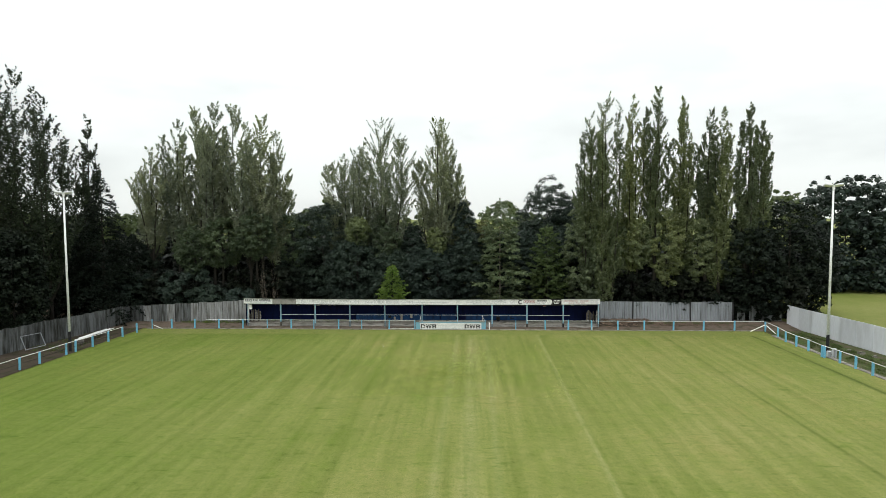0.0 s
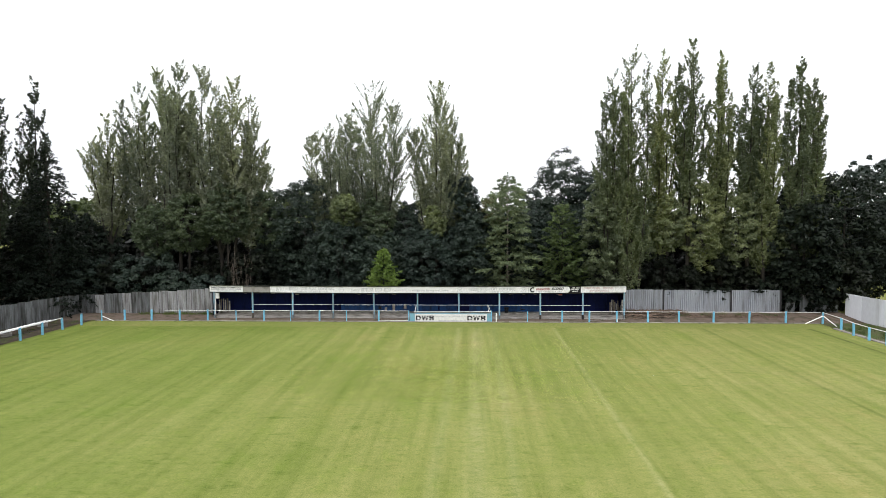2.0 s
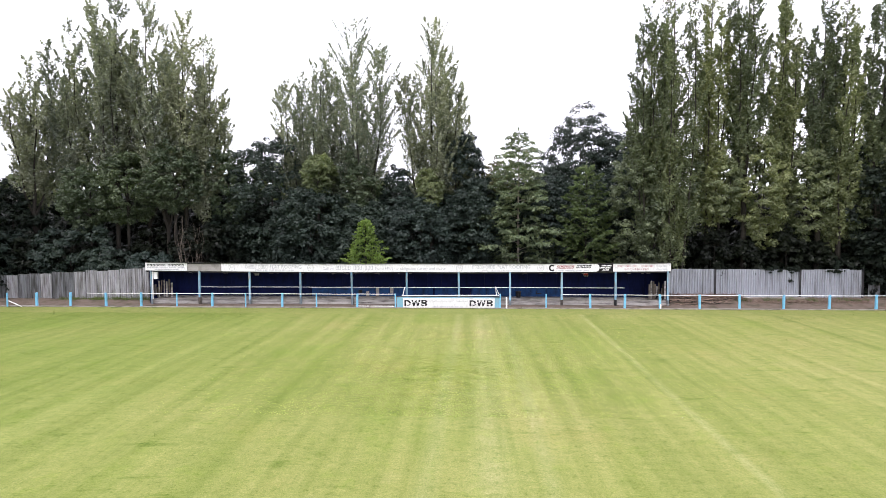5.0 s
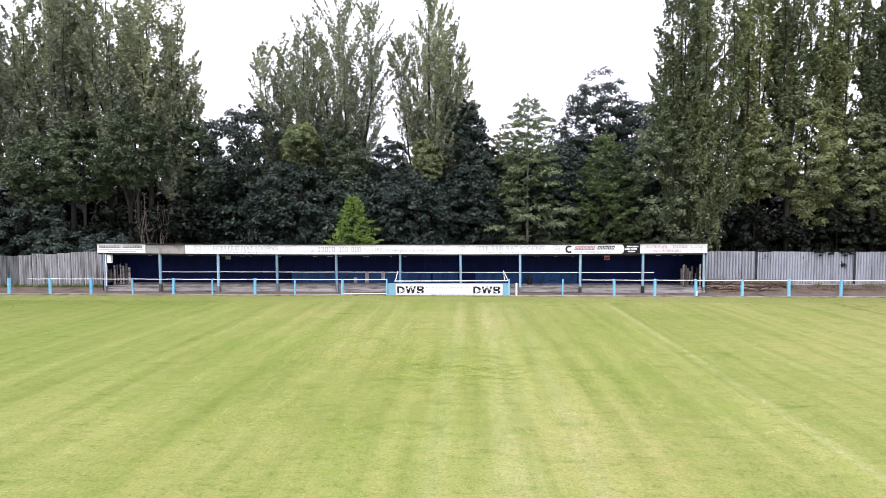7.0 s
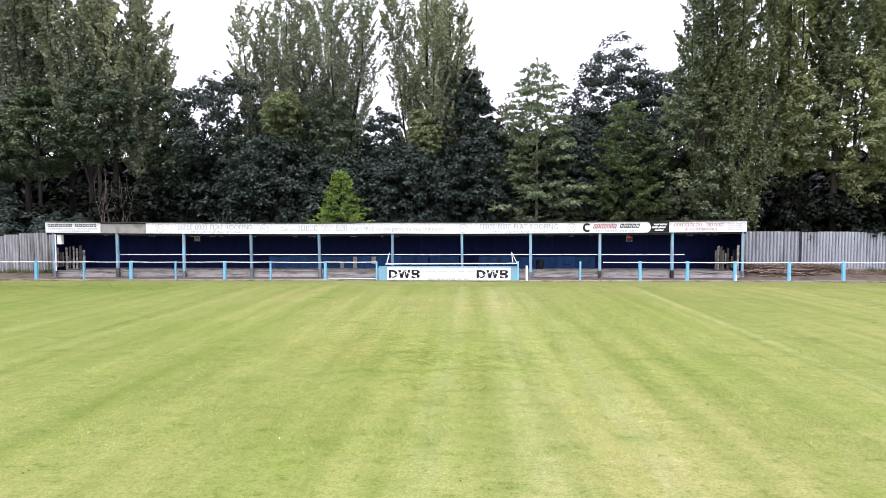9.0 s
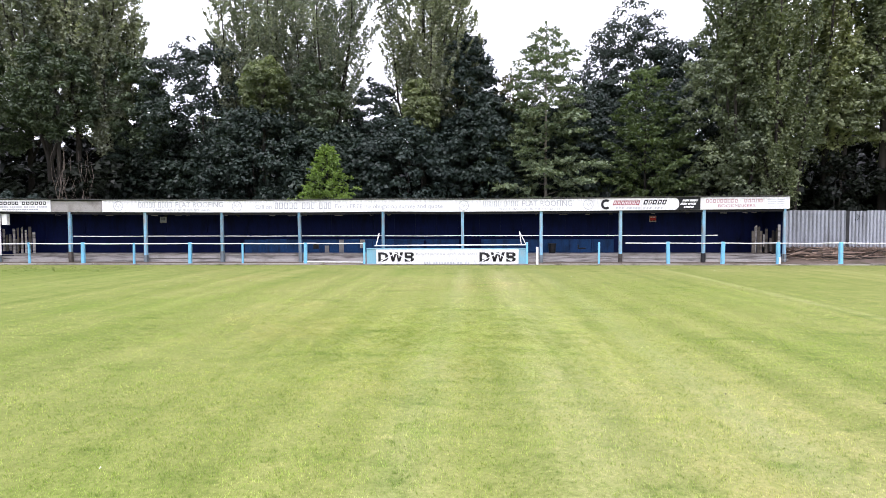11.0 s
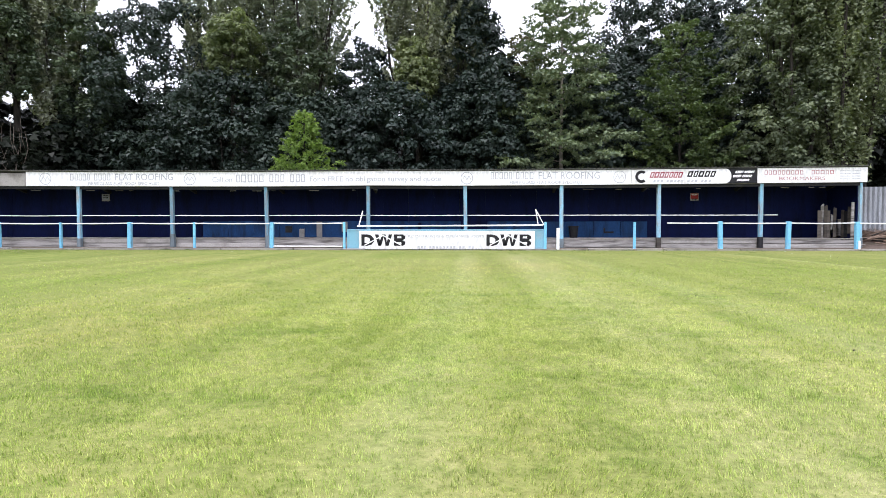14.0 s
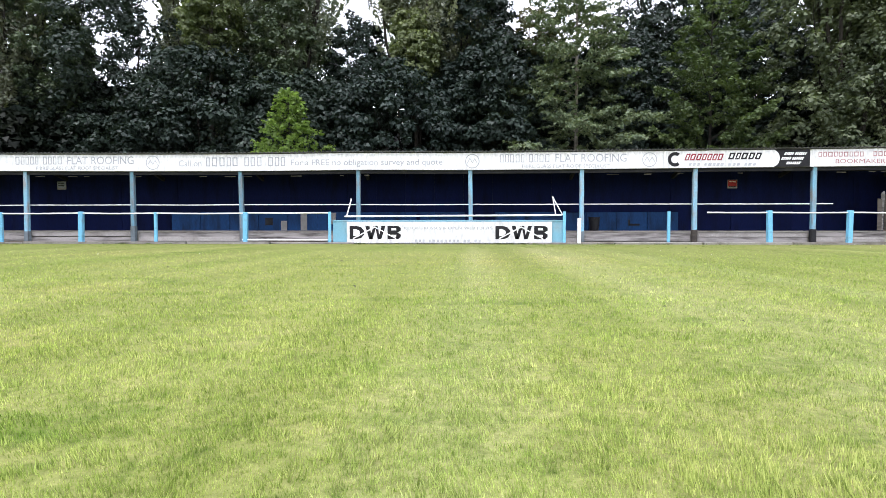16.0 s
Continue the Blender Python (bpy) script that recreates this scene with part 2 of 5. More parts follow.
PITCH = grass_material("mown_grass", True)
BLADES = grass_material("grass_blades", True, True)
FIELD = grass_material("field_grass", False)
DIRT = surface("trodden_earth", (0.060, 0.047, 0.037), (0.026, 0.034, 0.014), 0.5, 1.1, 18, 0.95, bump=0.6, spec=0.08)
BANK = surface("earth_bank", (0.135, 0.105, 0.085), (0.055, 0.050, 0.030), 0.5, 1.3, 16, 0.95, bump=0.7, spec=0.08)
TWIG = surface("dry_twigs", (0.20, 0.145, 0.11), (0.08, 0.055, 0.04), 0.5, 4.0, 22, 0.95, bump=0.3, vary=0.2)
PALESHEET = surface("pale_grey_sheet", (0.33, 0.335, 0.34), (0.12, 0.115, 0.10), 0.6, 1.2, 16, 0.7, 0.1, stretch=(3, 3, 0.35), vary=0.1)
WEEDS = surface("weedy_verge", (0.10, 0.085, 0.06), (0.055, 0.085, 0.022), 0.85, 0.9, 14, 0.95, bump=0.7, spec=0.08)
CONCRETE = surface("old_concrete", (0.24, 0.225, 0.20), (0.10, 0.09, 0.075), 0.5, 1.6, 30, 0.9, bump=0.3)
TIMBER = surface("weathered_boards", (0.29, 0.275, 0.26), (0.055, 0.05, 0.045), 0.6, 1.5, 40, 0.85, stretch=(0.6, 1, 6))
OLDWOOD = surface("old_brown_wood", (0.11, 0.095, 0.08), (0.05, 0.045, 0.04), 0.6, 1.5, 40, 0.9, stretch=(1, 1, 4), vary=0.25)
POSTGREY = surface("bared_blue_post", (0.16, 0.20, 0.22), (0.10, 0.10, 0.10), 0.7, 2.2, 30, 0.8, stretch=(3, 3, 0.7), vary=0.2)
TEAL = surface("weathered_teal_paint", (0.17, 0.36, 0.45), (0.22, 0.32, 0.36), 0.4, 2.0, 30, 0.6)
BLUE = surface("light_blue_paint", (0.17, 0.46, 0.66), (0.20, 0.30, 0.34), 0.25, 3.0, 30, 0.5)
POSTBLUE = surface("worn_blue_paint", (0.17, 0.36, 0.48), (0.22, 0.23, 0.23), 0.7, 2.2, 30, 0.65, stretch=(3, 3, 0.7), vary=0.3)
NAVY = surface("navy_paint", (0.005, 0.009, 0.044), (0.004, 0.006, 0.018), 0.5, 1.2, 20, 0.7, stretch=(2, 1, 0.5), spec=0.06)
ROYAL = surface("royal_blue_paint", (0.014, 0.05, 0.14), (0.012, 0.022, 0.05), 0.5, 1.6, 20, 0.6, stretch=(2, 1, 0.5), spec=0.1)
WHITE = surface("white_paint", (0.78, 0.78, 0.77), (0.50, 0.48, 0.44), 0.3, 2.0, 30, 0.5)
BOARD = surface("white_sign_board", (0.70, 0.70, 0.695), (0.60, 0.595, 0.575), 0.3, 0.8, 12, 0.45, vary=0.03, stretch=(1, 1, 0.4))
GREYBOARD = surface("bare_grey_board", (0.32, 0.305, 0.285), (0.18, 0.165, 0.15), 0.5, 1.5, 30, 0.85)
GALV = surface("galvanised_sheet", (0.32, 0.34, 0.365), (0.18, 0.185, 0.19), 0.5, 1.3, 20, 0.6, 0.15, stretch=(2.5, 1, 0.35), vary=0.12)
OLDSHEET = surface("weathered_sheet", (0.15, 0.158, 0.162), (0.035, 0.035, 0.03), 0.75, 1.1, 16, 0.75, 0.1, stretch=(3, 3, 0.35), vary=0.28)
WALLPANEL = surface("pale_panel", (0.58, 0.60, 0.64), (0.44, 0.45, 0.47), 0.35, 0.5, 8, 0.6, stretch=(1.5, 1.5, 0.3), vary=0.13, grainy=0.35)
ROOF = surface("cement_roof_sheet", (0.12, 0.12, 0.115), (0.06, 0.062, 0.05), 0.5, 1.2, 25, 0.9)
DARKWOOD = surface("black_post", (0.02, 0.02, 0.022), (0.045, 0.045, 0.04), 0.4, 2.0, 20, 0.8)
MAST = surface("mast_paint", (0.80, 0.81, 0.82), (0.66, 0.66, 0.64), 0.3, 1.0, 10, 0.45, 0.1)
BLACK = surface("black_print", (0.012, 0.012, 0.014), (0.03, 0.03, 0.03), 0.3, 2, 20, 0.5)
GREYPRINT = surface("grey_print", (0.33, 0.345, 0.365), (0.44, 0.44, 0.45), 0.4, 2, 20, 0.5)
PALEPRINT = surface("pale_grey_print", (0.28, 0.30, 0.33), (0.40, 0.40, 0.41), 0.4, 2, 20, 0.5)
FAINTPRINT = surface("faint_grey_print", (0.42, 0.435, 0.455), (0.50, 0.50, 0.505), 0.4, 2, 20, 0.5)
REDPRINT = surface("red_print", (0.24, 0.03, 0.045), (0.34, 0.10, 0.11), 0.3, 2, 20, 0.5)
SIGNRED = surface("red_notice", (0.42, 0.03, 0.03), (0.3, 0.05, 0.05), 0.3, 2, 20, 0.5)
PINKPRINT = surface("faded_red_print", (0.34, 0.15, 0.16), (0.44, 0.30, 0.30), 0.4, 2, 20, 0.5)
LAMPGLASS = surface("lamp_face", (0.75, 0.77, 0.78), (0.6, 0.6, 0.6), 0.2, 2, 20, 0.25)
BARK = surface("bark", (0.034, 0.030, 0.025), (0.018, 0.016, 0.013), 0.5, 2.2, 22, 0.95, bump=0.7, stretch=(2, 2, 0.5))
DEADSTEM = surface("dead_stems", (0.15, 0.125, 0.10), (0.07, 0.06, 0.05), 0.5, 2.2, 22, 0.95, bump=0.5)
PALEBARK = surface("pale_dead_wood", (0.28, 0.25, 0.21), (0.10, 0.09, 0.075), 0.5, 2.2, 22, 0.95, bump=0.5)
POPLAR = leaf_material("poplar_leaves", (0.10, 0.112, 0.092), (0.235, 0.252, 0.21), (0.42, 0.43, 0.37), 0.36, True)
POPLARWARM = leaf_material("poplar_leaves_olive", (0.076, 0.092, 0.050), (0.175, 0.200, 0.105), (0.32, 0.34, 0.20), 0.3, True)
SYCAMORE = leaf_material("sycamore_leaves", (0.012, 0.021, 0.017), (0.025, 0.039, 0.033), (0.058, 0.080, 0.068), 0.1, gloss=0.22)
# dark foliage, lowered further so its colour holds the crowns' inner shade
DARKLEAF = leaf_material("shade_darkened_leaves", (0.006, 0.010, 0.008), (0.013, 0.019, 0.014), (0.034, 0.043, 0.032), 0.06, gloss=0.08)
# leaf colour sunk to near-black to carry the wood's deep shade
SHADELEAF = leaf_material("shade_black_leaves", (0.004, 0.006, 0.004), (0.007, 0.010, 0.006), (0.014, 0.018, 0.011), 0.05, gloss=0.12)
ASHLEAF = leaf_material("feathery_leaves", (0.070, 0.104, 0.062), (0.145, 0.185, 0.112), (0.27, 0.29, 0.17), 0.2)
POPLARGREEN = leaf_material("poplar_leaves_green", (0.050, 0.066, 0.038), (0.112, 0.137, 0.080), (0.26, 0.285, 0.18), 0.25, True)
# shaded copy of the green poplar leaves, for the west side
POPLARSHADE = leaf_material("poplar_leaves_shaded", (0.016, 0.023, 0.014), (0.036, 0.047, 0.029), (0.10, 0.118, 0.075), 0.12, True, 0.1)
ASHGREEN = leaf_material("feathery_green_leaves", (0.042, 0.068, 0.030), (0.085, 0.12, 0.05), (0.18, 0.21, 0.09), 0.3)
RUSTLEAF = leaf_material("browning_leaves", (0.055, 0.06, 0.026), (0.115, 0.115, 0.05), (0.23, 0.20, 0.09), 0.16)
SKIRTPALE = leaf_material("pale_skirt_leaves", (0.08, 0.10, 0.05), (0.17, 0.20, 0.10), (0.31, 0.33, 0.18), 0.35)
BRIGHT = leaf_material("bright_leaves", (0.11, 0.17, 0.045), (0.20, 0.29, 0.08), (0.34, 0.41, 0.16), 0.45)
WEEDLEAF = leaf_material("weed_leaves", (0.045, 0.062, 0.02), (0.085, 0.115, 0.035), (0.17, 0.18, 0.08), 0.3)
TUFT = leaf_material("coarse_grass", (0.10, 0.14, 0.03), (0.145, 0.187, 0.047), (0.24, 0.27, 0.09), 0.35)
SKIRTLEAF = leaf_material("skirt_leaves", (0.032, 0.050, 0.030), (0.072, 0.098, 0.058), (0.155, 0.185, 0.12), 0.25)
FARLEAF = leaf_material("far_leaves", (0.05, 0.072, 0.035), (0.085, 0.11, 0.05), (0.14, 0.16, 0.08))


# ---- building helpers ----
def thing(name, at, label, category, group="", kind=""):
    ob = new(name)
    ob.empty_display_size = 0.3
    ob.location = at
    return tagged(ob, label, category, group, kind)


def hang(ob, parent):
    """Make ob, built in the place's own coordinates, a part of parent."""
    ob.parent = parent
    if parent.type == "EMPTY":
        ob.matrix_parent_inverse = Matrix.Translation(-Vector(parent.location))
    return ob


def finish(name, me, mat, parent=None, label=""):
    me.materials.append(mat)
    ob = new(name, me)
    if parent:
        hang(ob, parent)
    return tagged(ob, label)


def part(name, bm, mat, parent=None, label="", smooth=False):
    bmesh.ops.recalc_face_normals(bm, faces=bm.faces)
    me = bpy.data.meshes.new(name)
    bm.to_mesh(me)
    bm.free()
    if smooth:
        me.polygons.foreach_set("use_smooth", [True] * len(me.polygons))
    return finish(name, me, mat, parent, label)


def add_box(bm, lo, hi, bevel=0.0):
    made = bmesh.ops.create_cube(bm, size=1.0)
    lo, hi = Vector(lo), Vector(hi)
    mid, size = (lo + hi) / 2, hi - lo
    for v in made["verts"]:
        v.co = Vector((v.co.x * size.x, v.co.y * size.y, v.co.z * size.z)) + mid
    if bevel:
        edges = list({e for v in made["verts"] for e in v.link_edges})
        bmesh.ops.bevel(bm, geom=edges, offset=bevel, segments=1, affect="EDGES", profile=0.5)
    return bm


def box(lo, hi, bevel=0.0):
    return add_box(bmesh.new(), lo, hi, bevel)


def add_tube(bm, points, radii, sides=8):
    """A tapered tube along points."""
    pts = [Vector(p) for p in points]
    rings = []
    for i, p in enumerate(pts):
        way = (pts[min(i + 1, len(pts) - 1)] - pts[max(i - 1, 0)]).normalized()
        side = way.cross(Vector((0, 0, 1)) if abs(way.z) < 0.9 else Vector((1, 0, 0))).normalized()
        other = way.cross(side)
        r = radii[i]
        rings.append([bm.verts.new(p + side * (r * math.cos(a)) + other * (r * math.sin(a))) for a in (2 * math.pi * k / sides for k in range(sides))])
    for a, b in zip(rings, rings[1:]):
        for k in range(sides):
            bm.faces.new((a[k], a[(k + 1) % sides], b[(k + 1) % sides], b[k]))
    bm.faces.new(rings[0][::-1])
    bm.faces.new(rings[-1])
    return bm


def tube(points, radii, sides=8):
    return add_tube(bmesh.new(), points, radii, sides)


def quads(name, verts, per=4):
    """A mesh of separate faces of `per` corners each, straight from an array."""
    me = bpy.data.meshes.new(name)
    count = len(verts)
    me.vertices.add(count)
    me.vertices.foreach_set("co", np.ascontiguousarray(verts, dtype=np.float32).ravel())
    me.loops.add(count)
    me.loops.foreach_set("vertex_index", np.arange(count, dtype=np.int32))
    me.polygons.add(count // per)
    me.polygons.foreach_set("loop_start", np.arange(0, count, per, dtype=np.int32))
    me.update(calc_edges=True)
    return me


def lettering(body, x0, x1, z0, z1, y, mat, parent, thick=0.004, label=""):
    """Words in the built-in font on an upright board that faces the pitch, fitted to a width and a height."""
    cu = bpy.data.curves.new("lettering", "FONT")
    cu.body, cu.extrude = body, 0.0
    cu.resolution_u = 3
    tmp = bpy.data.objects.new("lettering", cu)
    scene.collection.objects.link(tmp)
    me = bpy.data.meshes.new_from_object(tmp.evaluated_get(bpy.context.evaluated_depsgraph_get()))
    bpy.data.objects.remove(tmp)
    co = np.empty(len(me.vertices) * 3, dtype=np.float32)
    me.vertices.foreach_get("co", co)
    co = co.reshape(-1, 3)
    lo, hi = co.min(0), co.max(0)
    out = np.empty_like(co)
    out[:, 0] = x0 + (co[:, 0] - lo[0]) / (hi[0] - lo[0]) * (x1 - x0)
    out[:, 2] = z0 + (co[:, 1] - lo[1]) / (hi[1] - lo[1]) * (z1 - z0)
    out[:, 1] = y - thick
    # one part for each letter: outlines that lie over one another along the line belong together
    faces = [tuple(p.vertices) for p in me.polygons]
    bpy.data.meshes.remove(me)
    owner = list(range(len(out)))

    def root(v):
        while owner[v] != v:
            owner[v] = owner[owner[v]]
            v = owner[v]
        return v

    for f in faces:
        for v in f[1:]:
            owner[root(v)] = root(f[0])
    shapes = collections.defaultdict(list)
    for f in faces:
        shapes[root(f[0])].append(f)
    runs = sorted((min(out[v][0] for f in fs for v in f), max(out[v][0] for f in fs for v in f), fs) for fs in shapes.values())
    letters = []
    for lo_x, hi_x, fs in runs:
        if letters and lo_x < letters[-1][1] - 0.3 * (hi_x - lo_x):
            letters[-1] = (letters[-1][0], max(hi_x, letters[-1][1]), letters[-1][2] + fs)
        else:
            letters.append((lo_x, hi_x, fs))
    for _, _, fs in letters:
        used = sorted({v for f in fs for v in f})
        place = {v: i for i, v in enumerate(used)}
        glyph = bpy.data.meshes.new("letter")
        glyph.from_pydata([tuple(map(float, out[v])) for v in used], [], [[place[v] for v in f] for f in fs])
        finish("letter", glyph, mat, parent, label)


def bars(x0, x1, z0, z1, y, mat, parent, words, gap=0.3, slant=0.0, thick=0.004, stroke=0.2, label=""):
    """A line of lettering that is not spelled out: a plain upright box in outline for each letter (words gives their counts), or solid bars where it is tiny."""
    rnd = random.Random(int(abs(x0) * 100) + len(words))
    slots = [k for n, word in enumerate(words) for k in ([0.7 * (n > 0)] + [rnd.uniform(0.85, 1.15) for _ in range(word)]) if k]
    marks = [k != 0.7 for k in slots]
    cuts = np.concatenate(([0], np.cumsum(slots) / sum(slots))) * (x1 - x0) + x0
    for a, b, mark in zip(cuts, cuts[1:], marks):
        if not mark:
            continue
        b = a + (b - a) * (1 - gap)
        w = stroke * (b - a)
        bm = bmesh.new()
        if z1 - z0 > 0.13:
            outer = [bm.verts.new((px, y - thick, pz)) for px, pz in ((a, z0), (b, z0), (b, z1), (a, z1))]
            inner = [bm.verts.new((px, y - thick, pz)) for px, pz in ((a + w, z0 + w), (b - w, z0 + w), (b - w, z1 - w), (a + w, z1 - w))]
            for k in range(4):
                bm.faces.new((outer[k], outer[(k + 1) % 4], inner[(k + 1) % 4], inner[k]))
        else:
            add_box(bm, (a, y - thick, z0), (b, y, z1))
        for v in bm.verts:
            v.co.x += slant * (v.co.z - z0)
        part("letter_bar", bm, mat, parent, label)


# ---- ground ----
def ground_sheet(name, xs, ys, height, mat, label, category):
    bm = bmesh.new()
    grid = [[bm.verts.new((x, y, height(x, y))) for x in xs] for y in ys]
    for r0, r1 in zip(grid, grid[1:]):
        for k in range(len(xs) - 1):
            bm.faces.new((r0[k], r0[k + 1], r1[k + 1], r1[k]))
    return tagged(part(name, bm, mat, smooth=True), label, category, "", "structure")


def span(a, b, step):
    return [a + (b - a) * i / max(1, round((b - a) / step)) for i in range(max(1, round((b - a) / step)) + 1)]


ground_sheet("ground", [-1500, -400, -150, -80, -45, 0, 45, 80, 150, 400, 1500], [-600, -100, -20, 30, 70, 100, 150, 400, 2500],
             lambda x, y: -0.03, FIELD, "rough green grass field reaching the horizon", "field")
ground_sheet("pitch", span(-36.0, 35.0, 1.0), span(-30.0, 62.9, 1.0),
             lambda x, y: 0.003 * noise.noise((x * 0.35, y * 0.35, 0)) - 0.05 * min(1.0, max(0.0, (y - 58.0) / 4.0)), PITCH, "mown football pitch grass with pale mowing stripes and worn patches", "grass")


def bank(x, y):
    rise = min(1.0, max(0.0, (y - 63.2) / 3.0))
    lift = 0.40 * min(1.0, max(0.0, (x - 17.0) / 1.0)) + 0.10 * min(1.0, max(0.0, (-24.0 - x) / 2.0))
    return 0.012 + lift * rise + 0.06 * rise * noise.noise((x * 0.9, y * 0.9, 3.0))


ground_sheet("earth_strip", [-75.0, -65.0, -55.0, -48.0] + span(-44.0, 39.5, 0.5), span(62.95, 75.0, 0.5), bank, BANK, "bare trodden earth with weeds behind the rail", "earth")
ground_sheet("earth_verge", span(-60.0, -36.05, 1.2), span(-30.0, 62.95, 1.5),
             lambda x, y: 0.01 + 0.05 * noise.noise((x * 0.7, y * 0.7, 9.0)), DIRT, "dark bare earth verge beside the pitch", "earth")
ground_sheet("grass_verge", span(35.1, 41.2, 0.8), span(-30.0, 62.95, 1.5),
             lambda x, y: 0.01 + 0.06 * noise.noise((x * 0.7, y * 0.7, 5.0)), WEEDS, "muddy verge with weeds inside the pale wall", "verge")
ground_sheet("wood_floor", span(-75.0, 40.0, 5.0), [75.0, 80.0, 90.0, 100.0], lambda x, y: 0.0, DIRT, "dark leaf-littered earth under the trees", "earth")

kerb = thing("kerb", (0, 63.0, 0), "low concrete edging strip along the pitch", "kerb", "", "structure")
kerb_bm = box((-1.45, -0.09, -0.05), (1.45, 0.09, 0.045), 0.012)
kerb_me = bpy.data.meshes.new("kerb_stone")
kerb_bm.to_mesh(kerb_me)
kerb_bm.free()
kerb_me.materials.append(CONCRETE)


def piece(name, me, at, parent, rz=0.0, scale=None):
    ob = new(name, me)
    ob.location, ob.rotation_euler = at, (0, 0, rz)
    if scale:
        ob.scale = scale
    return hang(ob, parent)


edging = thing("edging_slabs", (34.95, 52, 0), "worn concrete slabs laid behind the side rail", "paving", "", "structure")
slab_bm = box((-0.22, -0.45, -0.04), (0.22, 0.45, 0.05), 0.012)
slab_me = bpy.data.meshes.new("slab")
slab_bm.to_mesh(slab_me)
slab_bm.free()
slab_me.materials.append(CONCRETE)
for i in range(26):
    piece("slab", slab_me, (34.86 + random.uniform(-0.04, 0.04), 60.0 - 0.94 * i, random.uniform(-0.01, 0.02)), edging, random.uniform(-0.05, 0.05))
for i in range(24):
    if abs(-34.2 + 2.95 * i) > 3.2:
        piece("kerb_stone", kerb_me, (-34.2 + 2.95 * i, 63.0 + random.uniform(-0.02, 0.02), random.uniform(-0.015, 0.01)), kerb, random.uniform(-0.006, 0.006))

# ---- the stand ----
FX0, FX1, FY = -24.57, 17.30, 64.35


def fascia_top(x):
    """The long roof edge sags a little between its ends."""
    u = (x - FX0) / (FX1 - FX0)
    return 3.36 - 0.11 * math.sin(math.pi * min(1, max(0, u)) ** 0.9) + 0.03 * math.exp(-((x + 3.4) / 2.5) ** 2)


def strip(x0, x1, z_off0, z_off1, y0, y1, step=0.6):
    """A board along the roof edge that follows its sag."""
    bm = bmesh.new()
    xs = span(x0, x1, step)
    rows = []
    for x in xs:
        t = fascia_top(x)
        rows.append([bm.verts.new((x, y, t + z)) for y, z in ((y0, z_off0), (y0, z_off1), (y1, z_off1), (y1, z_off0))])
    for a, b in zip(rows, rows[1:]):
        for k in range(4):
            bm.faces.new((a[k], b[k], b[(k + 1) % 4], a[(k + 1) % 4]))
    bm.faces.new(rows[0])
    bm.faces.new(rows[-1][::-1])
    return bm


stand = thing("spectator_stand", (-3.6, 65.5, 0), "long low covered terrace with blue posts and navy back wall", "stand")
POSTS = [-24.17, -20.21, -16.09, -11.94, -7.76, -3.38, 0.80, 4.85, 8.91, 13.11, 17.17]
for i, x in enumerate(POSTS):
    w = 0.075 if i not in (0, 10) else 0.06
    lean = random.uniform(-0.05, 0.02)
    top = fascia_top(x) - 0.60
    bm = bmesh.new()
    add_box(bm, (-w, -w, 0), (w, w, 1), 0.012)
    for v in bm.verts:
        v.co = Vector((x + v.co.x + lean * v.co.z, 64.47 + v.co.y, v.co.z * top))
    part("post", bm, POSTBLUE, stand, "peeling light blue timber post")
    part("post_foot", box((x - w - 0.012, 64.47 - w - 0.012, 0), (x + w + 0.012, 64.47 + w + 0.012, 0.36 + 0.25 * random.random()), 0.01), DARKWOOD if i == 9 else OLDWOOD if i in (1, 8) else POSTGREY, stand, "bare weathered post foot")
for a, b in zip(POSTS[1:9], POSTS[2:10]):
    sag = random.uniform(0.0, 0.02)
    part("crush_rail", tube([(a - 0.02, 64.57, 1.40), ((a + b) / 2, 64.57, 1.40 - sag), (b + 0.02, 64.57, 1.40)], [0.018] * 3), MAST, stand, "white tubular rail")
part("crush_rail", tube([(13.11, 64.57, 1.40), (13.86, 64.57, 1.405)], [0.019] * 2), WHITE, stand, "white tubular rail")
part("fascia_backing", strip(FX0, FX1, -0.62, -0.05, FY + 0.02, FY + 0.06), GREYBOARD, stand, "bare grey timber fascia")
part("eaves_beam", strip(FX0, FX1, -0.74, -0.58, FY + 0.07, FY + 0.2), DARKWOOD, stand, "dark eaves beam")
# corrugated roof sheets, falling to the back
def roof_sheet(x0, x1):
    bm = bmesh.new()
    n = max(8, round((x1 - x0) / 0.0365))
    rows = []
    for i in range(n + 1):
        x = x0 + (x1 - x0) * i / n
        wave = 0.022 * math.sin(2 * math.pi * x / 0.146)
        t = fascia_top(x)
        rows.append([bm.verts.new((x, y, z + wave)) for y, z in ((FY - 0.1, t + 0.06), (66.95, t - 0.57), (66.95, t - 0.585), (FY - 0.1, t + 0.042))])
    for a, b in zip(rows, rows[1:]):
        for k in range(4):
            bm.faces.new((a[k], b[k], b[(k + 1) % 4], a[(k + 1) % 4]))
    return bm


cuts = span(FX0, FX1, 2.1)
for a, b in zip(cuts, cuts[1:]):
    part("roof_sheet", roof_sheet(a, b), ROOF, stand)
for x in POSTS:
    t = fascia_top(x)
    bm = bmesh.new()
    add_box(bm, (x - 0.05, 64.5, -0.16), (x + 0.05, 66.8, -0.02))
    for v in bm.verts:
        v.co.z += t - 0.05 - 0.265 * (v.co.y - 64.4)
    part("rafter", bm, DARKWOOD, stand)
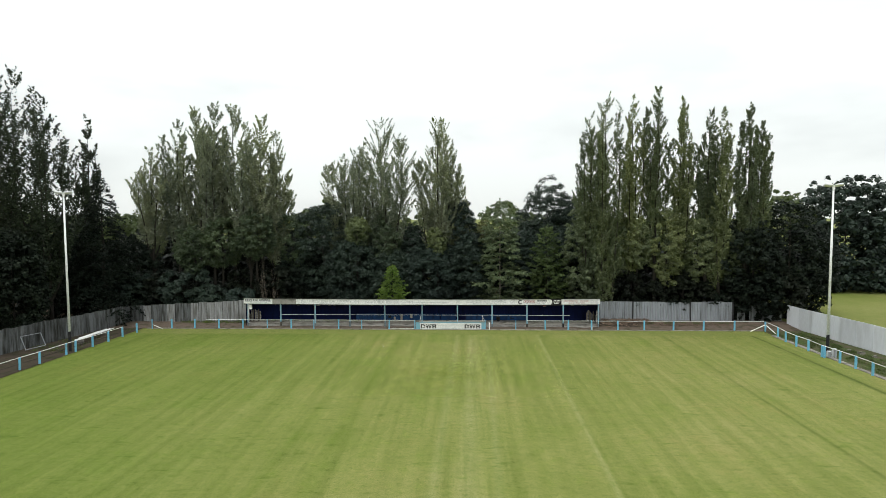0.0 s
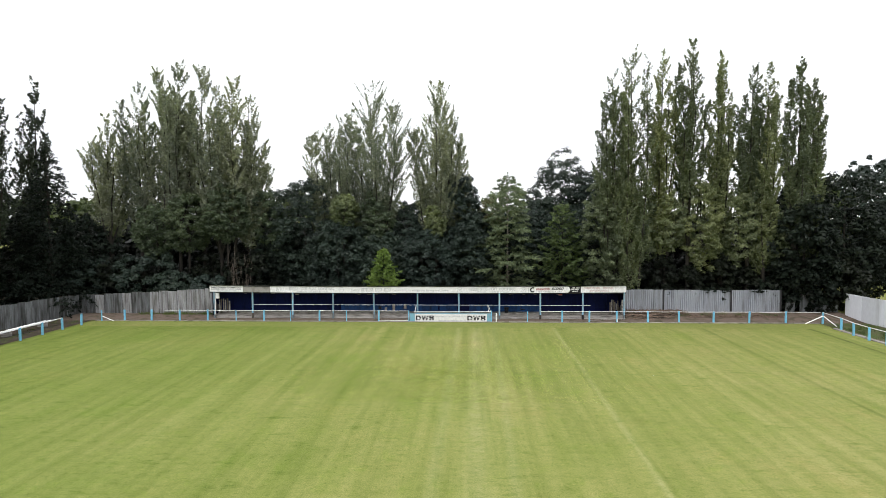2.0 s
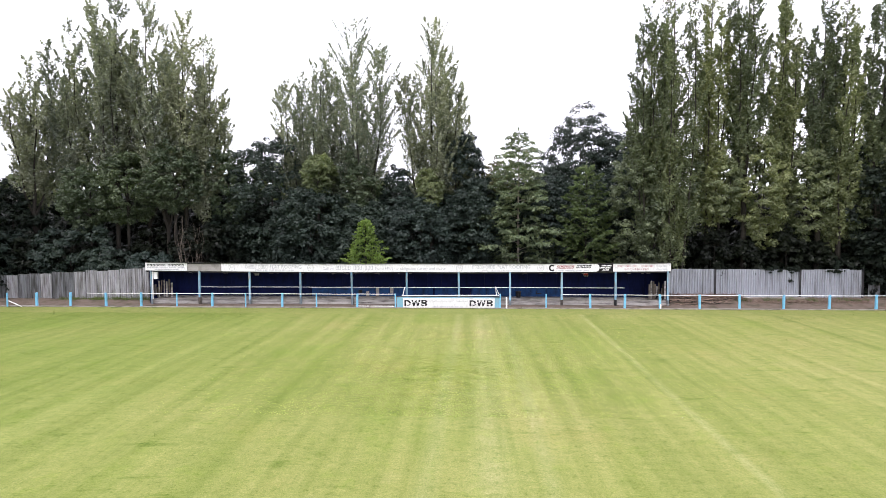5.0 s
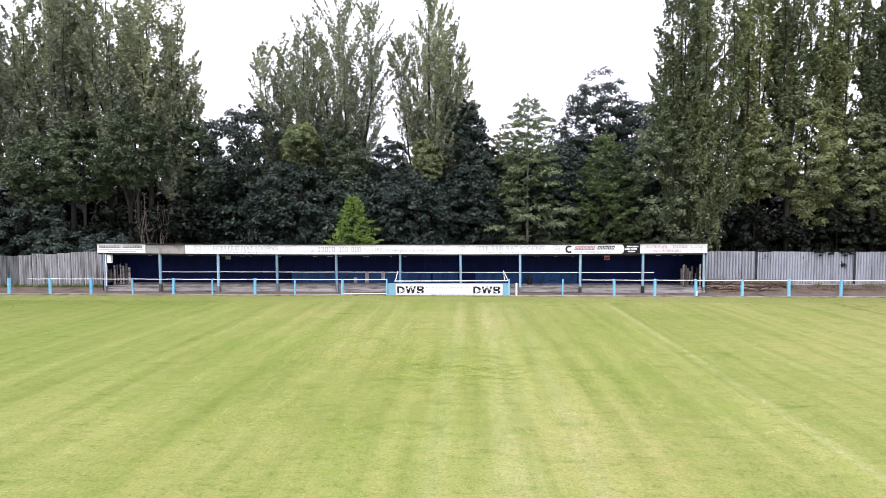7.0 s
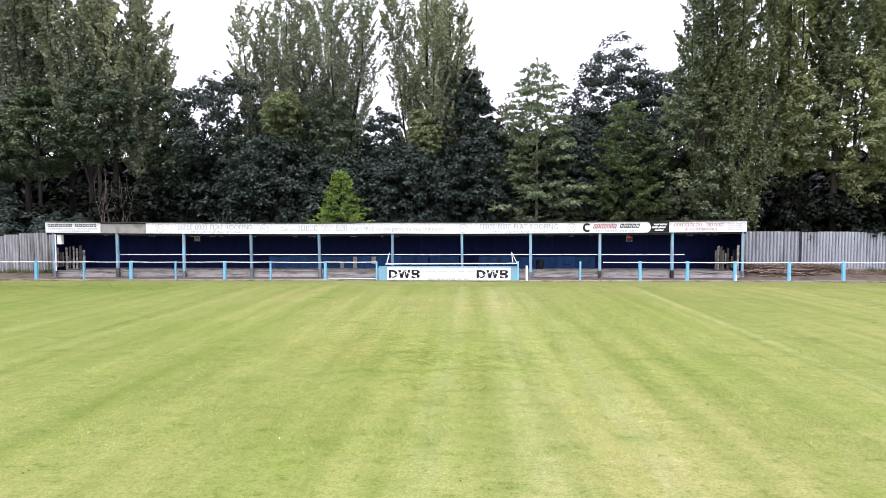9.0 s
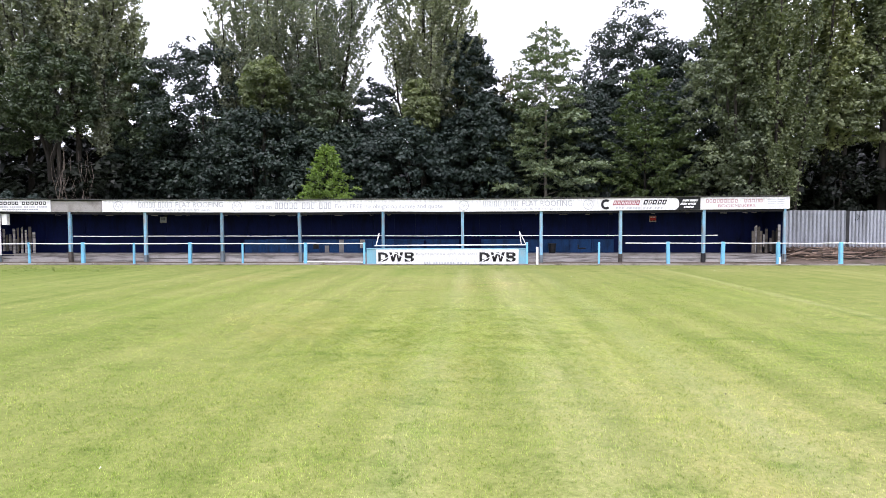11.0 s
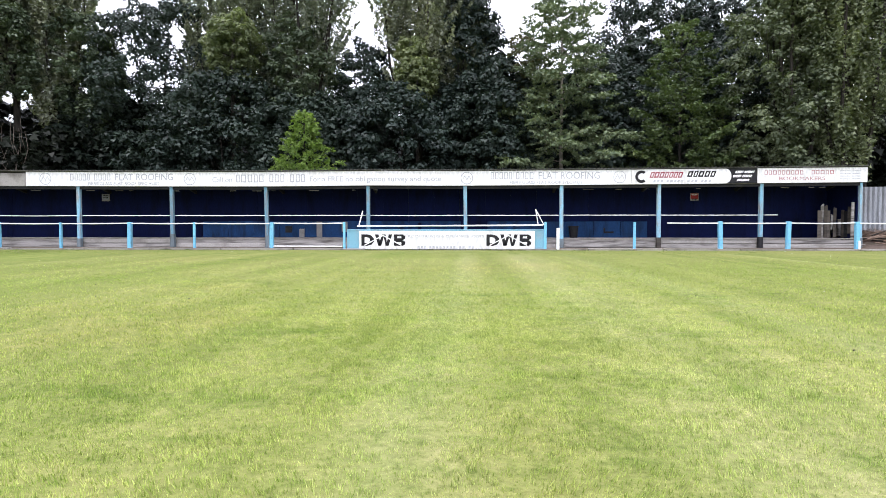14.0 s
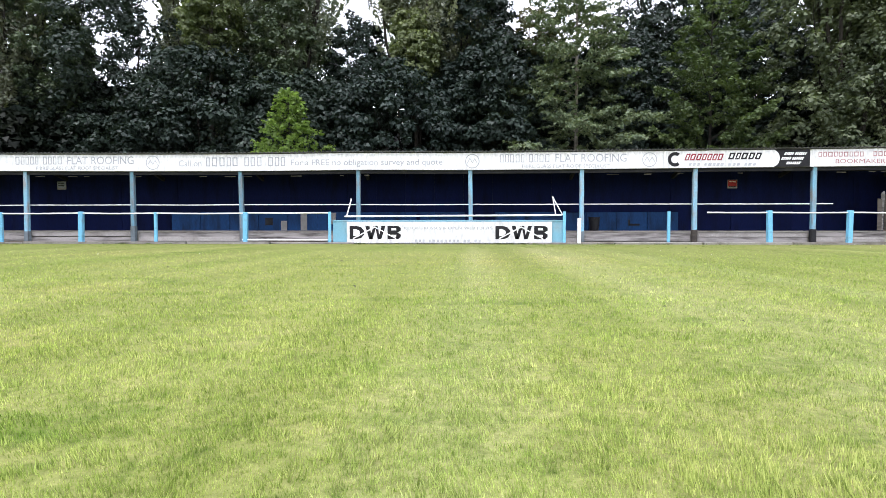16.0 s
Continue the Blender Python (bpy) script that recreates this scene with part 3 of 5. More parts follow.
# back wall: navy sheets, lower royal blue boards in the middle bays
for i in range(35):
    x = FX0 + 0.1 + 1.19 * i
    part("back_panel", box((x, 66.62 + 0.012 * (i % 2), 0.3), (x + 1.185, 66.66 + 0.012 * (i % 2), 2.78)), NAVY, stand)
for i in range(17):
    x = -11.6 + 1.22 * i
    if x < 9.6 and not 0.4 < x < 1.0:
        part("wall_board", box((x, 66.56, 0.36), (x + 1.205, 66.60, 1.17 + random.uniform(-0.02, 0.02)), 0.006), ROYAL, stand, "scuffed royal blue lower board")
for x0, x1, z0, z1, m in ((-7.66, -7.34, 0.64, 0.95, BLACK), (-7.0, -6.76, 0.43, 0.82, GREYBOARD), (-6.18, -5.92, 0.43, 1.15, GREYBOARD), (-4.99, -4.72, 0.68, 1.15, GREYBOARD), (-1.4, -1.25, 0.45, 1.1, NAVY), (7.15, 7.6, 0.62, 0.7, BLACK), (7.15, 7.22, 0.62, 0.86, BLACK)):
    part("wall_patch", box((x0, 66.535, z0), (x1, 66.565, z1)), m, stand, "worn patch on the back wall")
for x, sgn in ((FX0 + 0.05, 1), (FX1 - 0.09, -1)):
    part("end_wall", box((x, 64.75, 0.05), (x + 0.05, 66.7, 2.75)), NAVY, stand)
    for k in range(7):
        y = 65.0 + 0.21 * k
        low = 0.42 + random.uniform(0.0, 0.25)
        part("end_board", box((x + 0.05 * sgn + (0.05 if sgn > 0 else -0.02), y, low), (x + 0.05 * sgn + (0.07 if sgn > 0 else 0.0), y + random.uniform(0.1, 0.2), 1.65 - 0.1 * k + random.uniform(-0.25, 0.2))), (OLDWOOD, DARKWOOD, OLDWOOD, TIMBER)[k % 4] if sgn < 0 else (TIMBER, OLDWOOD, TIMBER, OLDWOOD)[k % 4], stand, "bare weathered end boards")
for x0, x1, count, mats in ((-24.05, -22.95, 6, (TIMBER, OLDWOOD, TIMBER)), (15.95, 16.95, 6, (OLDWOOD, TIMBER, OLDWOOD))):
    for k in range(count):
        bx = x0 + (x1 - x0) * k / count
        low_, high_ = 0.44 + random.choice((0.0, 0.0, 0.35)), random.uniform(1.35, 1.95)
        bm = box((bx, 65.25 + 0.05 * k, low_), (bx + random.uniform(0.08, 0.17), 65.28 + 0.05 * k, high_), 0.005)
        for v in bm.verts:
            v.co.z += random.uniform(-0.07, 0.07) if v.co.z > 1.2 else 0.0
            v.co.x += 0.03 * (v.co.z - 1.0) * random.choice((-1, 1))
        part("torn_board", bm, mats[k % 3], stand, "torn weathered upright board")
part("loose_board", box((17.0, 64.75, 0.42), (17.12, 64.8, 1.95), 0.008), TIMBER, stand, "bare grey upright board")
part("meter_box", box((-24.03, 64.5, 2.02), (-23.74, 64.72, 2.66), 0.015), WHITE, stand, "white plastic box under the eaves")
part("gutter_pipe", tube([(-24.05, 64.42, 2.65), (-24.05, 64.42, 0.4)], [0.04, 0.04]), WHITE, stand, "white plastic downpipe")
# thin pale slivers hanging under the eaves
for i in range(22):
    x = random.uniform(FX0 + 0.5, FX1 - 0.6)
    w = random.uniform(0.08, 0.5)
    t = fascia_top(x)
    bm = box((x, 64.62, t - 0.795), (x + w, 64.64, t - 0.775))
    for v in bm.verts:
        v.co.z += random.uniform(-0.012, 0.008)
    part("eaves_sliver", bm, TIMBER, stand, "thin pale timber sliver")
# timber fronted terrace steps
terrace = thing("terrace_steps", (-3.6, 65.4, 0), "timber fronted concrete standing steps in the stand", "steps")
part("lower_step", box((-24.4, 64.66, 0), (17.2, 65.7, 0.30)), CONCRETE, terrace)
part("upper_step", box((-24.4, 65.7, 0), (17.2, 66.6, 0.42)), CONCRETE, terrace)
for i, (a, b) in enumerate(zip(POSTS, POSTS[1:])):
    for k in range(2):
        zz = 0.02 + 0.18 * k
        dz = random.uniform(-0.02, 0.02)
        part("riser_board", box((a + 0.08, 64.60 + random.uniform(-0.015, 0.015), zz + dz), (b - 0.08, 64.65, zz + 0.165 + dz), 0.008), TIMBER if (i + k) % 3 else GREYBOARD, terrace, "split grey timber riser")
    part("step_nosing", box((a + 0.05, 64.57, 0.385), (b - 0.05, 64.75, 0.41 + random.uniform(0, 0.015)), 0.006), CONCRETE, terrace)


def sign_plate(at, mat, rows_):
    x, z = at
    s = thing("wall_notice", (x, 66.56, z), "small faded notice on the dark back wall", "sign")
    part("plate", box((x - 0.19, 66.585, z - 0.17), (x + 0.19, 66.605, z + 0.17), 0.006), GREYBOARD, s)
    part("panel", box((x - 0.17, 66.580, z - 0.10), (x + 0.17, 66.586, z + 0.15)), mat, s)
    for k, m in enumerate(rows_):
        bars(x - 0.13, x + 0.13, z + 0.07 - 0.1 * k, z + 0.12 - 0.1 * k, 66.578, m, s, (3, 4), 0.2)


sign_plate((11.25, 2.28), SIGNRED, (WHITE, SIGNRED, BLACK))
sign_plate((-16.3, 2.30), PALEPRINT, (BLACK, BLACK))

# bin and oddments in the stand
bin_ = thing("litter_bin", (5.65, 65.95, 0.42), "small dark litter bucket on the terrace", "bin")
part("bucket", tube([(5.65, 65.95, 0.42), (5.65, 65.95, 0.93)], [0.17, 0.22], 14), BLACK, bin_)
part("rim", tube([(5.65, 65.95, 0.91), (5.65, 65.95, 0.95)], [0.235, 0.235], 14), BLACK, bin_)

# ---- advertising boards ----
SY = FY - 0.03


def roof_board(x0, x1, label, mat=BOARD, y=SY):
    b = thing("advertising_board", ((x0 + x1) / 2, y, fascia_top((x0 + x1) / 2) - 0.3), label, "sign", "boards on the stand roof")
    part("panel", strip(x0, x1, -0.61, 0.0, y, y + 0.03), mat, b)
    return b


def zt(x, v):
    return fascia_top(x) - 0.61 + v


def badge(x, z, r, board):
    """A round mark with a zigzag, drawn as plain strokes."""
    bm = bmesh.new()
    for k in range(40):
        a0, a1 = 2 * math.pi * k / 40, 2 * math.pi * (k + 1) / 40
        vs = [bm.verts.new((x + q * math.cos(a), SY - 0.004, z + q * math.sin(a))) for a, q in ((a0, r), (a1, r), (a1, r * 0.9), (a0, r * 0.9))]
        bm.faces.new(vs)
    pts = [(-0.7, -0.3), (-0.35, 0.35), (0.0, -0.25), (0.35, 0.35), (0.7, -0.3)]
    for (ax, az), (bx, bz) in zip(pts, pts[1:]):
        vs = [bm.verts.new((x + r * px, SY - 0.004, z + r * (pz + o))) for px, pz, o in ((ax, az, -0.08), (bx, bz, -0.08), (bx, bz, 0.08), (ax, az, 0.08))]
        bm.faces.new(vs)
    part("emblem", bm, GREYPRINT, board, "round grey emblem")


dealer = roof_board(-24.57, -21.15, "white dealer board with black lettering on the roof edge")
bars(-24.42, -21.35, zt(-23, 0.35), zt(-23, 0.52), SY, BLACK, dealer, (7, 6), 0.22, stroke=0.26)
bars(-24.42, -21.3, zt(-23, 0.20), zt(-23, 0.27), SY, GREYPRINT, dealer, (8, 6, 5, 5), 0.3)
bars(-23.8, -21.8, zt(-23, 0.07), zt(-23, 0.13), SY, PALEPRINT, dealer, (16,), 0.3)

roofing = roof_board(-18.32, 7.70, "very long white roofing board with pale grey lettering")
for x in (-17.45, -11.07, 0.84, 7.22):
    badge(x, zt(x, 0.31), 0.26, roofing)
for x in (-16.35, 1.85):
    bars(x, x + 1.85, zt(x + 2, 0.25), zt(x + 2, 0.54), SY, GREYPRINT, roofing, (5, 4), 0.3)
    lettering("FLAT ROOFING", x + 2.0, x + 4.55, zt(x + 3, 0.25), zt(x + 3, 0.54), SY, GREYPRINT, roofing)
    lettering("FIBRE GLASS FLAT ROOF SPECIALIST", x + 0.8, x + 3.95, zt(x + 2, 0.05), zt(x + 2, 0.17), SY, GREYPRINT, roofing)
lettering("Call on", -10.08, -9.22, zt(-9.6, 0.17), zt(-9.6, 0.40), SY, GREYPRINT, roofing)
bars(-9.04, -6.0, zt(-7.5, 0.17), zt(-7.5, 0.50), SY, GREYPRINT, roofing, (5, 3, 3), 0.3)
lettering("For a FREE no obligation survey and quote", -5.85, -0.25, zt(-3, 0.10), zt(-3, 0.38), SY, GREYPRINT, roofing)

tools = roof_board(7.71, 11.62, "white tool board with red and black lettering and a hook mark", y=SY - 0.006)
bm = bmesh.new()
for k in range(18):
    a0, a1 = radians(50 + 260 * k / 18), radians(50 + 260 * (k + 1) / 18)
    vs = [bm.verts.new((8.12 + q * math.cos(a), SY - 0.012, zt(8, 0.31) + q * math.sin(a))) for a, q in ((a0, 0.26), (a1, 0.26), (a1, 0.14), (a0, 0.14))]
    bm.faces.new(vs)
part("emblem", bm, BLACK, tools, "black hook mark")
bars(8.45, 9.80, zt(9, 0.26), zt(9, 0.50), SY - 0.006, REDPRINT, tools, (7,), 0.18, slant=0.35, stroke=0.3)
bars(9.98, 11.15, zt(10.5, 0.28), zt(10.5, 0.52), SY - 0.006, BLACK, tools, (5,), 0.2, slant=0.35, stroke=0.3)
bars(8.6, 11.0, zt(10, 0.06), zt(10, 0.16), SY - 0.006, FAINTPRINT, tools, (3, 5, 3, 3), 0.35, slant=0.3)
dark = roof_board(11.45, 12.86, "black board with slanting white lettering on the roof edge", BLACK, SY - 0.002)
bars(11.95, 12.72, zt(12, 0.42), zt(12, 0.52), SY - 0.002, WHITE, dark, (5, 6), 0.25, 0.5)
bars(11.85, 12.62, zt(12, 0.25), zt(12, 0.35), SY - 0.002, WHITE, dark, (5, 6), 0.25, 0.5)
bars(12.02, 12.52, zt(12, 0.09), zt(12, 0.18), SY - 0.002, WHITE, dark, (7,), 0.25, 0.5)
# the tool board's white panel ends in a round lobe over the black board
bm = bmesh.new()
arc = [(11.56 + 0.24 * math.cos(radians(a)), zt(11.6, 0.305) + 0.30 * math.sin(radians(a))) for a in range(-90, 91, 15)]
bm.faces.new([bm.verts.new((ax, SY - 0.011, az)) for ax, az in arc])
part("lobe", bm, BOARD, tools, "rounded white end")
bets = roof_board(12.87, 17.30, "white bookmaker board with faded red lettering at the roof end")
bars(13.15, 14.75, zt(14, 0.34), zt(14, 0.51), SY, PINKPRINT, bets, (9,), 0.25)
bars(15.05, 16.0, zt(15, 0.34), zt(15, 0.51), SY, PINKPRINT, bets, (5,), 0.25)
lettering("BOOKMAKERS", 13.75, 15.6, zt(14.6, 0.10), zt(14.6, 0.25), SY, PINKPRINT, bets)
for k in range(4):
    bars(16.2, 17.05, zt(16.6, 0.12 + 0.11 * k), zt(16.6, 0.16 + 0.11 * k), SY, FAINTPRINT, bets, (5, 4), 0.15)

# the pitch-side board with its blue frame
truss = thing("pitchside_board", (0.0, 63.1, -0.06), "white pitchside board with bold black lettering in a light blue frame", "sign")
part("panel", box((-3.52, 63.06, -0.02), (3.55, 63.10, 0.80), 0.006), BOARD, truss)
part("frame", box((-4.02, 63.13, 0), (-3.45, 63.22, 0.86), 0.01), TEAL, truss, "light blue boarded end")
part("frame", box((3.49, 63.13, 0), (3.98, 63.22, 0.86), 0.01), TEAL, truss, "light blue boarded end")
part("frame", box((-4.02, 63.11, 0.80), (3.98, 63.24, 0.86), 0.01), TEAL, truss)
part("frame", box((-3.45, 63.13, 0.0), (3.49, 63.2, 0.80)), BLUE, truss)


def block_letters(x0, board):
    """Three bold marks with a white rafter line across, as plain shapes."""
    bm = bmesh.new()
    y = 63.056
    z0, z1, w = 0.20, 0.66, 0.52
    def poly(pts):
        bm.faces.new([bm.verts.new((x0 + px, y, pz)) for px, pz in pts])
    # a rounded ring-like block
    for a, b in ((-90, -54), (-54, -18), (-18, 18), (18, 54), (54, 90)):
        q = [(0.24 + 0.28 * math.cos(radians(t)), 0.43 + 0.23 * math.sin(radians(t))) for t in (a, b)]
        r = [(0.24 + 0.12 * math.cos(radians(t)), 0.43 + 0.11 * math.sin(radians(t))) for t in (b, a)]
        poly(q + r)
    poly([(0, z0), (0.13, z0), (0.13, z1), (0, z1)])
    poly([(0.13, z0), (0.24, z0), (0.24, z0 + 0.11), (0.13, z0 + 0.11)])
    poly([(0.13, z1 - 0.11), (0.24, z1 - 0.11), (0.24, z1), (0.13, z1)])
    # zigzag
    for pts in ([(0.55, z1), (0.69, z1), (0.80, z0), (0.68, z0)], [(0.68, z0), (0.80, z0), (0.91, z1 - 0.1), (0.84, z1)],
                [(0.91, z1 - 0.1), (0.84, z1), (0.98, z1), (1.06, z0), (0.98, z0)], [(1.0, z0), (1.1, z0), (1.25, z1), (1.11, z1)]):
        poly(pts)
    # a double block
    poly([(1.32, z0), (1.45, z0), (1.45, z1), (1.32, z1)])
    for zc, r0 in ((0.545, 0.115), (0.315, 0.115)):
        poly([(1.45, zc + r0 - 0.075), (1.66, zc + r0 - 0.075), (1.72, zc + r0 - 0.02), (1.66, zc + r0), (1.45, zc + r0)])
        poly([(1.45, zc - r0), (1.66, zc - r0), (1.72, zc - r0 + 0.02), (1.66, zc - r0 + 0.075), (1.45, zc - r0 + 0.075)])
        poly([(1.66, zc - r0), (1.78, zc - 0.05), (1.78, zc + 0.05), (1.66, zc + r0), (1.62, zc + 0.02), (1.62, zc - 0.02)])
    part("emblem", bm, BLACK, board, "bold black block marks")
    bm = bmesh.new()
    for (ax, az), (bx, bz) in (((0.12, 0.22), (0.88, 0.62)), ((0.88, 0.62), (1.62, 0.22))):
        bm.faces.new([bm.verts.new((x0 + px, 63.052, pz)) for px, pz in ((ax, az - 0.025), (bx, bz - 0.025), (bx, bz + 0.025), (ax, az + 0.025))])
    part("emblem_line", bm, BOARD, board, "white rafter line")


block_letters(-3.42, truss)
block_letters(1.62, truss)
lettering("ROOF TRUSSES & OPEN WEB JOISTS", -1.52, 1.52, 0.51, 0.63, 63.06, GREYPRINT, truss)
bars(-1.15, 1.18, 0.10, 0.19, 63.06, FAINTPRINT, truss, (3, 8, 2, 2), 0.4)

for piece_ob in truss.children:
    piece_ob.location.z -= 0.06

# ---- perimeter rail ----
barrier = thing("perimeter_rail", (0, 63.06, 0), "white tubular pitch rail on square light blue posts", "rail")
rail_me = bpy.data.meshes.new("post")
pb = box((-0.075, -0.075, 0), (0.075, 0.075, 1.10), 0.014)
pb.to_mesh(rail_me)
pb.free()
rail_me.materials.append(BLUE)
thin_me = bpy.data.meshes.new("post")
pb = box((-0.045, -0.045, 0), (0.045, 0.045, 1.09), 0.008)
pb.to_mesh(thin_me)
pb.free()
thin_me.materials.append(BLUE)
BACK = [-32.7, -29.95, -27.07, -24.23, -21.35, -18.53, -15.88, -12.98, -10.28, -7.09]
BACK2 = [10.83, 13.43, 16.08, 19.04, 22.0, 25.26, 28.61, 32.04]
THIN = {-15.88, -10.28, -21.35}
for x in BACK + BACK2:
    piece("post", thin_me if x in THIN else rail_me, (x, 63.06, random.uniform(-0.02, 0.02)), barrier, random.uniform(-0.05, 0.05)).rotation_euler = (random.uniform(-0.012, 0.012), random.uniform(-0.03, 0.02), 0)
for x in (-4.12, 7.48):
    piece("post", thin_me, (x, 63.08, 0), barrier)
piece("post", thin_me, (3.97, 63.1, 0), barrier)


def rail_run(xs, y=63.06, z=1.045):
    for a, b in zip(xs, xs[1:]):
        part("rail", tube([(a, y, z + random.uniform(-0.008, 0.008)), ((a + b) / 2, y, z - random.uniform(0, 0.02)), (b, y, z + random.uniform(-0.008, 0.008))], [0.023] * 3), WHITE, barrier, "white tubular rail")


rail_run([-28.6, -27.07, -24.23, -21.35, -18.53, -15.88, -12.98, -10.28, -7.09, -4.12])
rail_run([8.75, 10.83, 13.43, 16.08, 19.04, 22.0, 25.26, 28.61, 32.04, 35.25])
part("rail", tube([(-7.2, 63.06, 0.12), (-4.2, 63.06, 0.11)], [0.025] * 2), WHITE, barrier, "white tubular rail")
part("rail", tube([(13.3, 63.10, 0.16), (17.2, 64.2, 0.16)], [0.02] * 2), GREYBOARD, barrier, "dull grey tube")
part("rail", tube([(-3.62, 63.2, 0.93), (3.9, 63.2, 0.97)], [0.03] * 2), WHITE, barrier, "white tubular rail")
part("rail", tube([(-3.55, 63.2, 0.93), (-3.42, 63.4, 1.55)], [0.025] * 2), WHITE, barrier, "bent white tube")
part("rail", tube([(3.93, 63.2, 0.97), (3.62, 63.45, 1.62)], [0.02] * 2), WHITE, barrier, "bent white tube")
part("rail", tube([(3.62, 63.45, 1.62), (3.7, 63.25, 1.0)], [0.018] * 2), WHITE, barrier, "bent white tube")
stub = thing("marker_post", (4.45, 62.95, 0), "short white painted marker post at the pitch edge", "post")
part("shaft", box((4.39, 62.90, 0), (4.50, 63.0, 0.86), 0.012), WHITE, stub)
stub2 = thing("marker_post", (16.1, 62.97, 0), "short white painted marker post at the pitch edge", "post")
part("shaft", box((16.07, 62.94, 0), (16.14, 63.0, 0.36), 0.008), WHITE, stub2)

# corner post with white struts
piece("post", rail_me, (35.25, 62.7, 0), barrier)
part("strut", tube([(35.2, 62.65, 0.75), (33.6, 62.62, 0.02)], [0.05, 0.05]), WHITE, barrier, "white raking strut")
part("strut", tube([(35.25, 62.6, 0.75), (35.6, 61.2, 0.02)], [0.05, 0.05]), WHITE, barrier, "white raking strut")
RIGHT = [(35.25, 62.7), (34.95, 59.7), (34.5, 57.5), (34.4, 55.55), (34.47, 53.75), (34.3, 51.5), (34.5, 49.4), (34.6, 47.6), (34.55, 45.6), (34.55, 43.3), (34.55, 40.8), (34.55, 38.4)]
LEFT = [(-35.4, 60.6), (-35.65, 58.4), (-35.7, 56.1), (-35.8, 53.8), (-36.1, 51.8), (-36.15, 50.6), (-36.2, 47.4), (-36.35, 45.4), (-36.4, 43.0), (-36.4, 40.6)]
side_r = thing("perimeter_rail", (34.5, 50, 0), "white tubular pitch rail on square light blue posts", "rail")
side_l = thing("perimeter_rail", (-36, 50, 0), "white tubular pitch rail on light blue posts beside dark earth", "rail")
for pts, owner in ((RIGHT, side_r), (LEFT, side_l)):
    for x, y in pts[1:] if owner is side_r else pts:
        piece("post", rail_me, (x, y, 0), owner, random.uniform(-0.1, 0.1))
    run = pts if owner is side_r else pts[1:]
    for (ax, ay), (bx, by) in zip(run, run[1:]):
        part("rail", tube([(ax, ay, 1.08), (bx, by, 1.08)], [0.03] * 2), WHITE, owner)
piece("post", rail_me, (34.33, 51.2, 0), side_r)
for (ax, ay), (bx, by) in zip(LEFT[1:], LEFT[2:]):
    part("lower_rail", tube([(ax, ay, 0.55), (bx, by, 0.55)], [0.02] * 2), DARKWOOD, side_l)
piece("post", thin_me, (-34.9, 62.8, 0), side_l)
loose = thing("loose_rail", (-34.3, 62.8, 0), "fallen white tube lying by the corner posts", "pipe")
part("tube", tube([(-34.9, 62.9, 0.45), (-33.5, 62.5, 0.05)], [0.035] * 2), WHITE, loose)

# ---- fences ----
def sheet_mesh(width, height, waves, depth, mat, name="sheet", ridged=False):
    """One corrugated sheet, standing on its origin and facing -y."""
    bm = bmesh.new()
    rows = []
    # ridged: broad flat ridges with narrow deep grooves
    steps = (0.0, 0.0, 0.0, 0.0, depth, depth) if ridged else (0.0, depth, depth, 0.0)
    n = waves * len(steps)
    for i in range(n + 1):
        x = width * i / n
        d = steps[i % len(steps)]
        rows.append([bm.verts.new((x, d + o, z)) for o, z in ((0, 0), (0, height), (0.006, height), (0.006, 0))])
    for a, b in zip(rows, rows[1:]):
        for k in range(4):
            bm.faces.new((a[k], b[k], b[(k + 1) % 4], a[(k + 1) % 4]))
    bm.faces.new(rows[0])
    bm.faces.new(rows[-1][::-1])
    bmesh.ops.recalc_face_normals(bm, faces=bm.faces)
    me = bpy.data.meshes.new(name)
    bm.to_mesh(me)
    bm.free()
    me.materials.append(mat)
    return me


fence_r = thing("fence_north", (25.5, 66.73, 0.3), "grey galvanised corrugated sheet fence on black posts", "fence", "", "structure")
sheet_g = sheet_mesh(1.0, 2.33, 5, 0.10, GALV, ridged=True)
for x0, x1, count in ((17.42, 21.71, 4), (21.89, 28.53, 7), (28.71, 33.5, 5)):
    for k in range(count):
        w = (x1 - x0) / count
        piece("sheet", sheet_g, (x0 + w * k, 66.70 + 0.006 * (k % 2), 0.37 + random.uniform(-0.03, 0.03)), fence_r, 0, (w * 0.998, 1, 1))
for xx in (21.8, 28.62, 33.6):
    part("fence_post", box((xx - 0.085, 66.70, 0.2), (xx + 0.085, 66.86, 2.70), 0.01), DARKWOOD, fence_r)
part("fence_rail", box((17.4, 66.84, 2.2), (33.6, 66.92, 2.3)), DARKWOOD, fence_r)
for k, (xx, h) in enumerate(((34.2, 1.9), (35.6, 2.1), (36.6, 1.8), (37.55, 1.9), (38.5, 2.0))):
    part("plank_panel", box((xx, 66.9, 0.2), (xx + 0.9, 66.95, 0.2 + h), 0.01), OLDSHEET, fence_r, "grey plank panel")

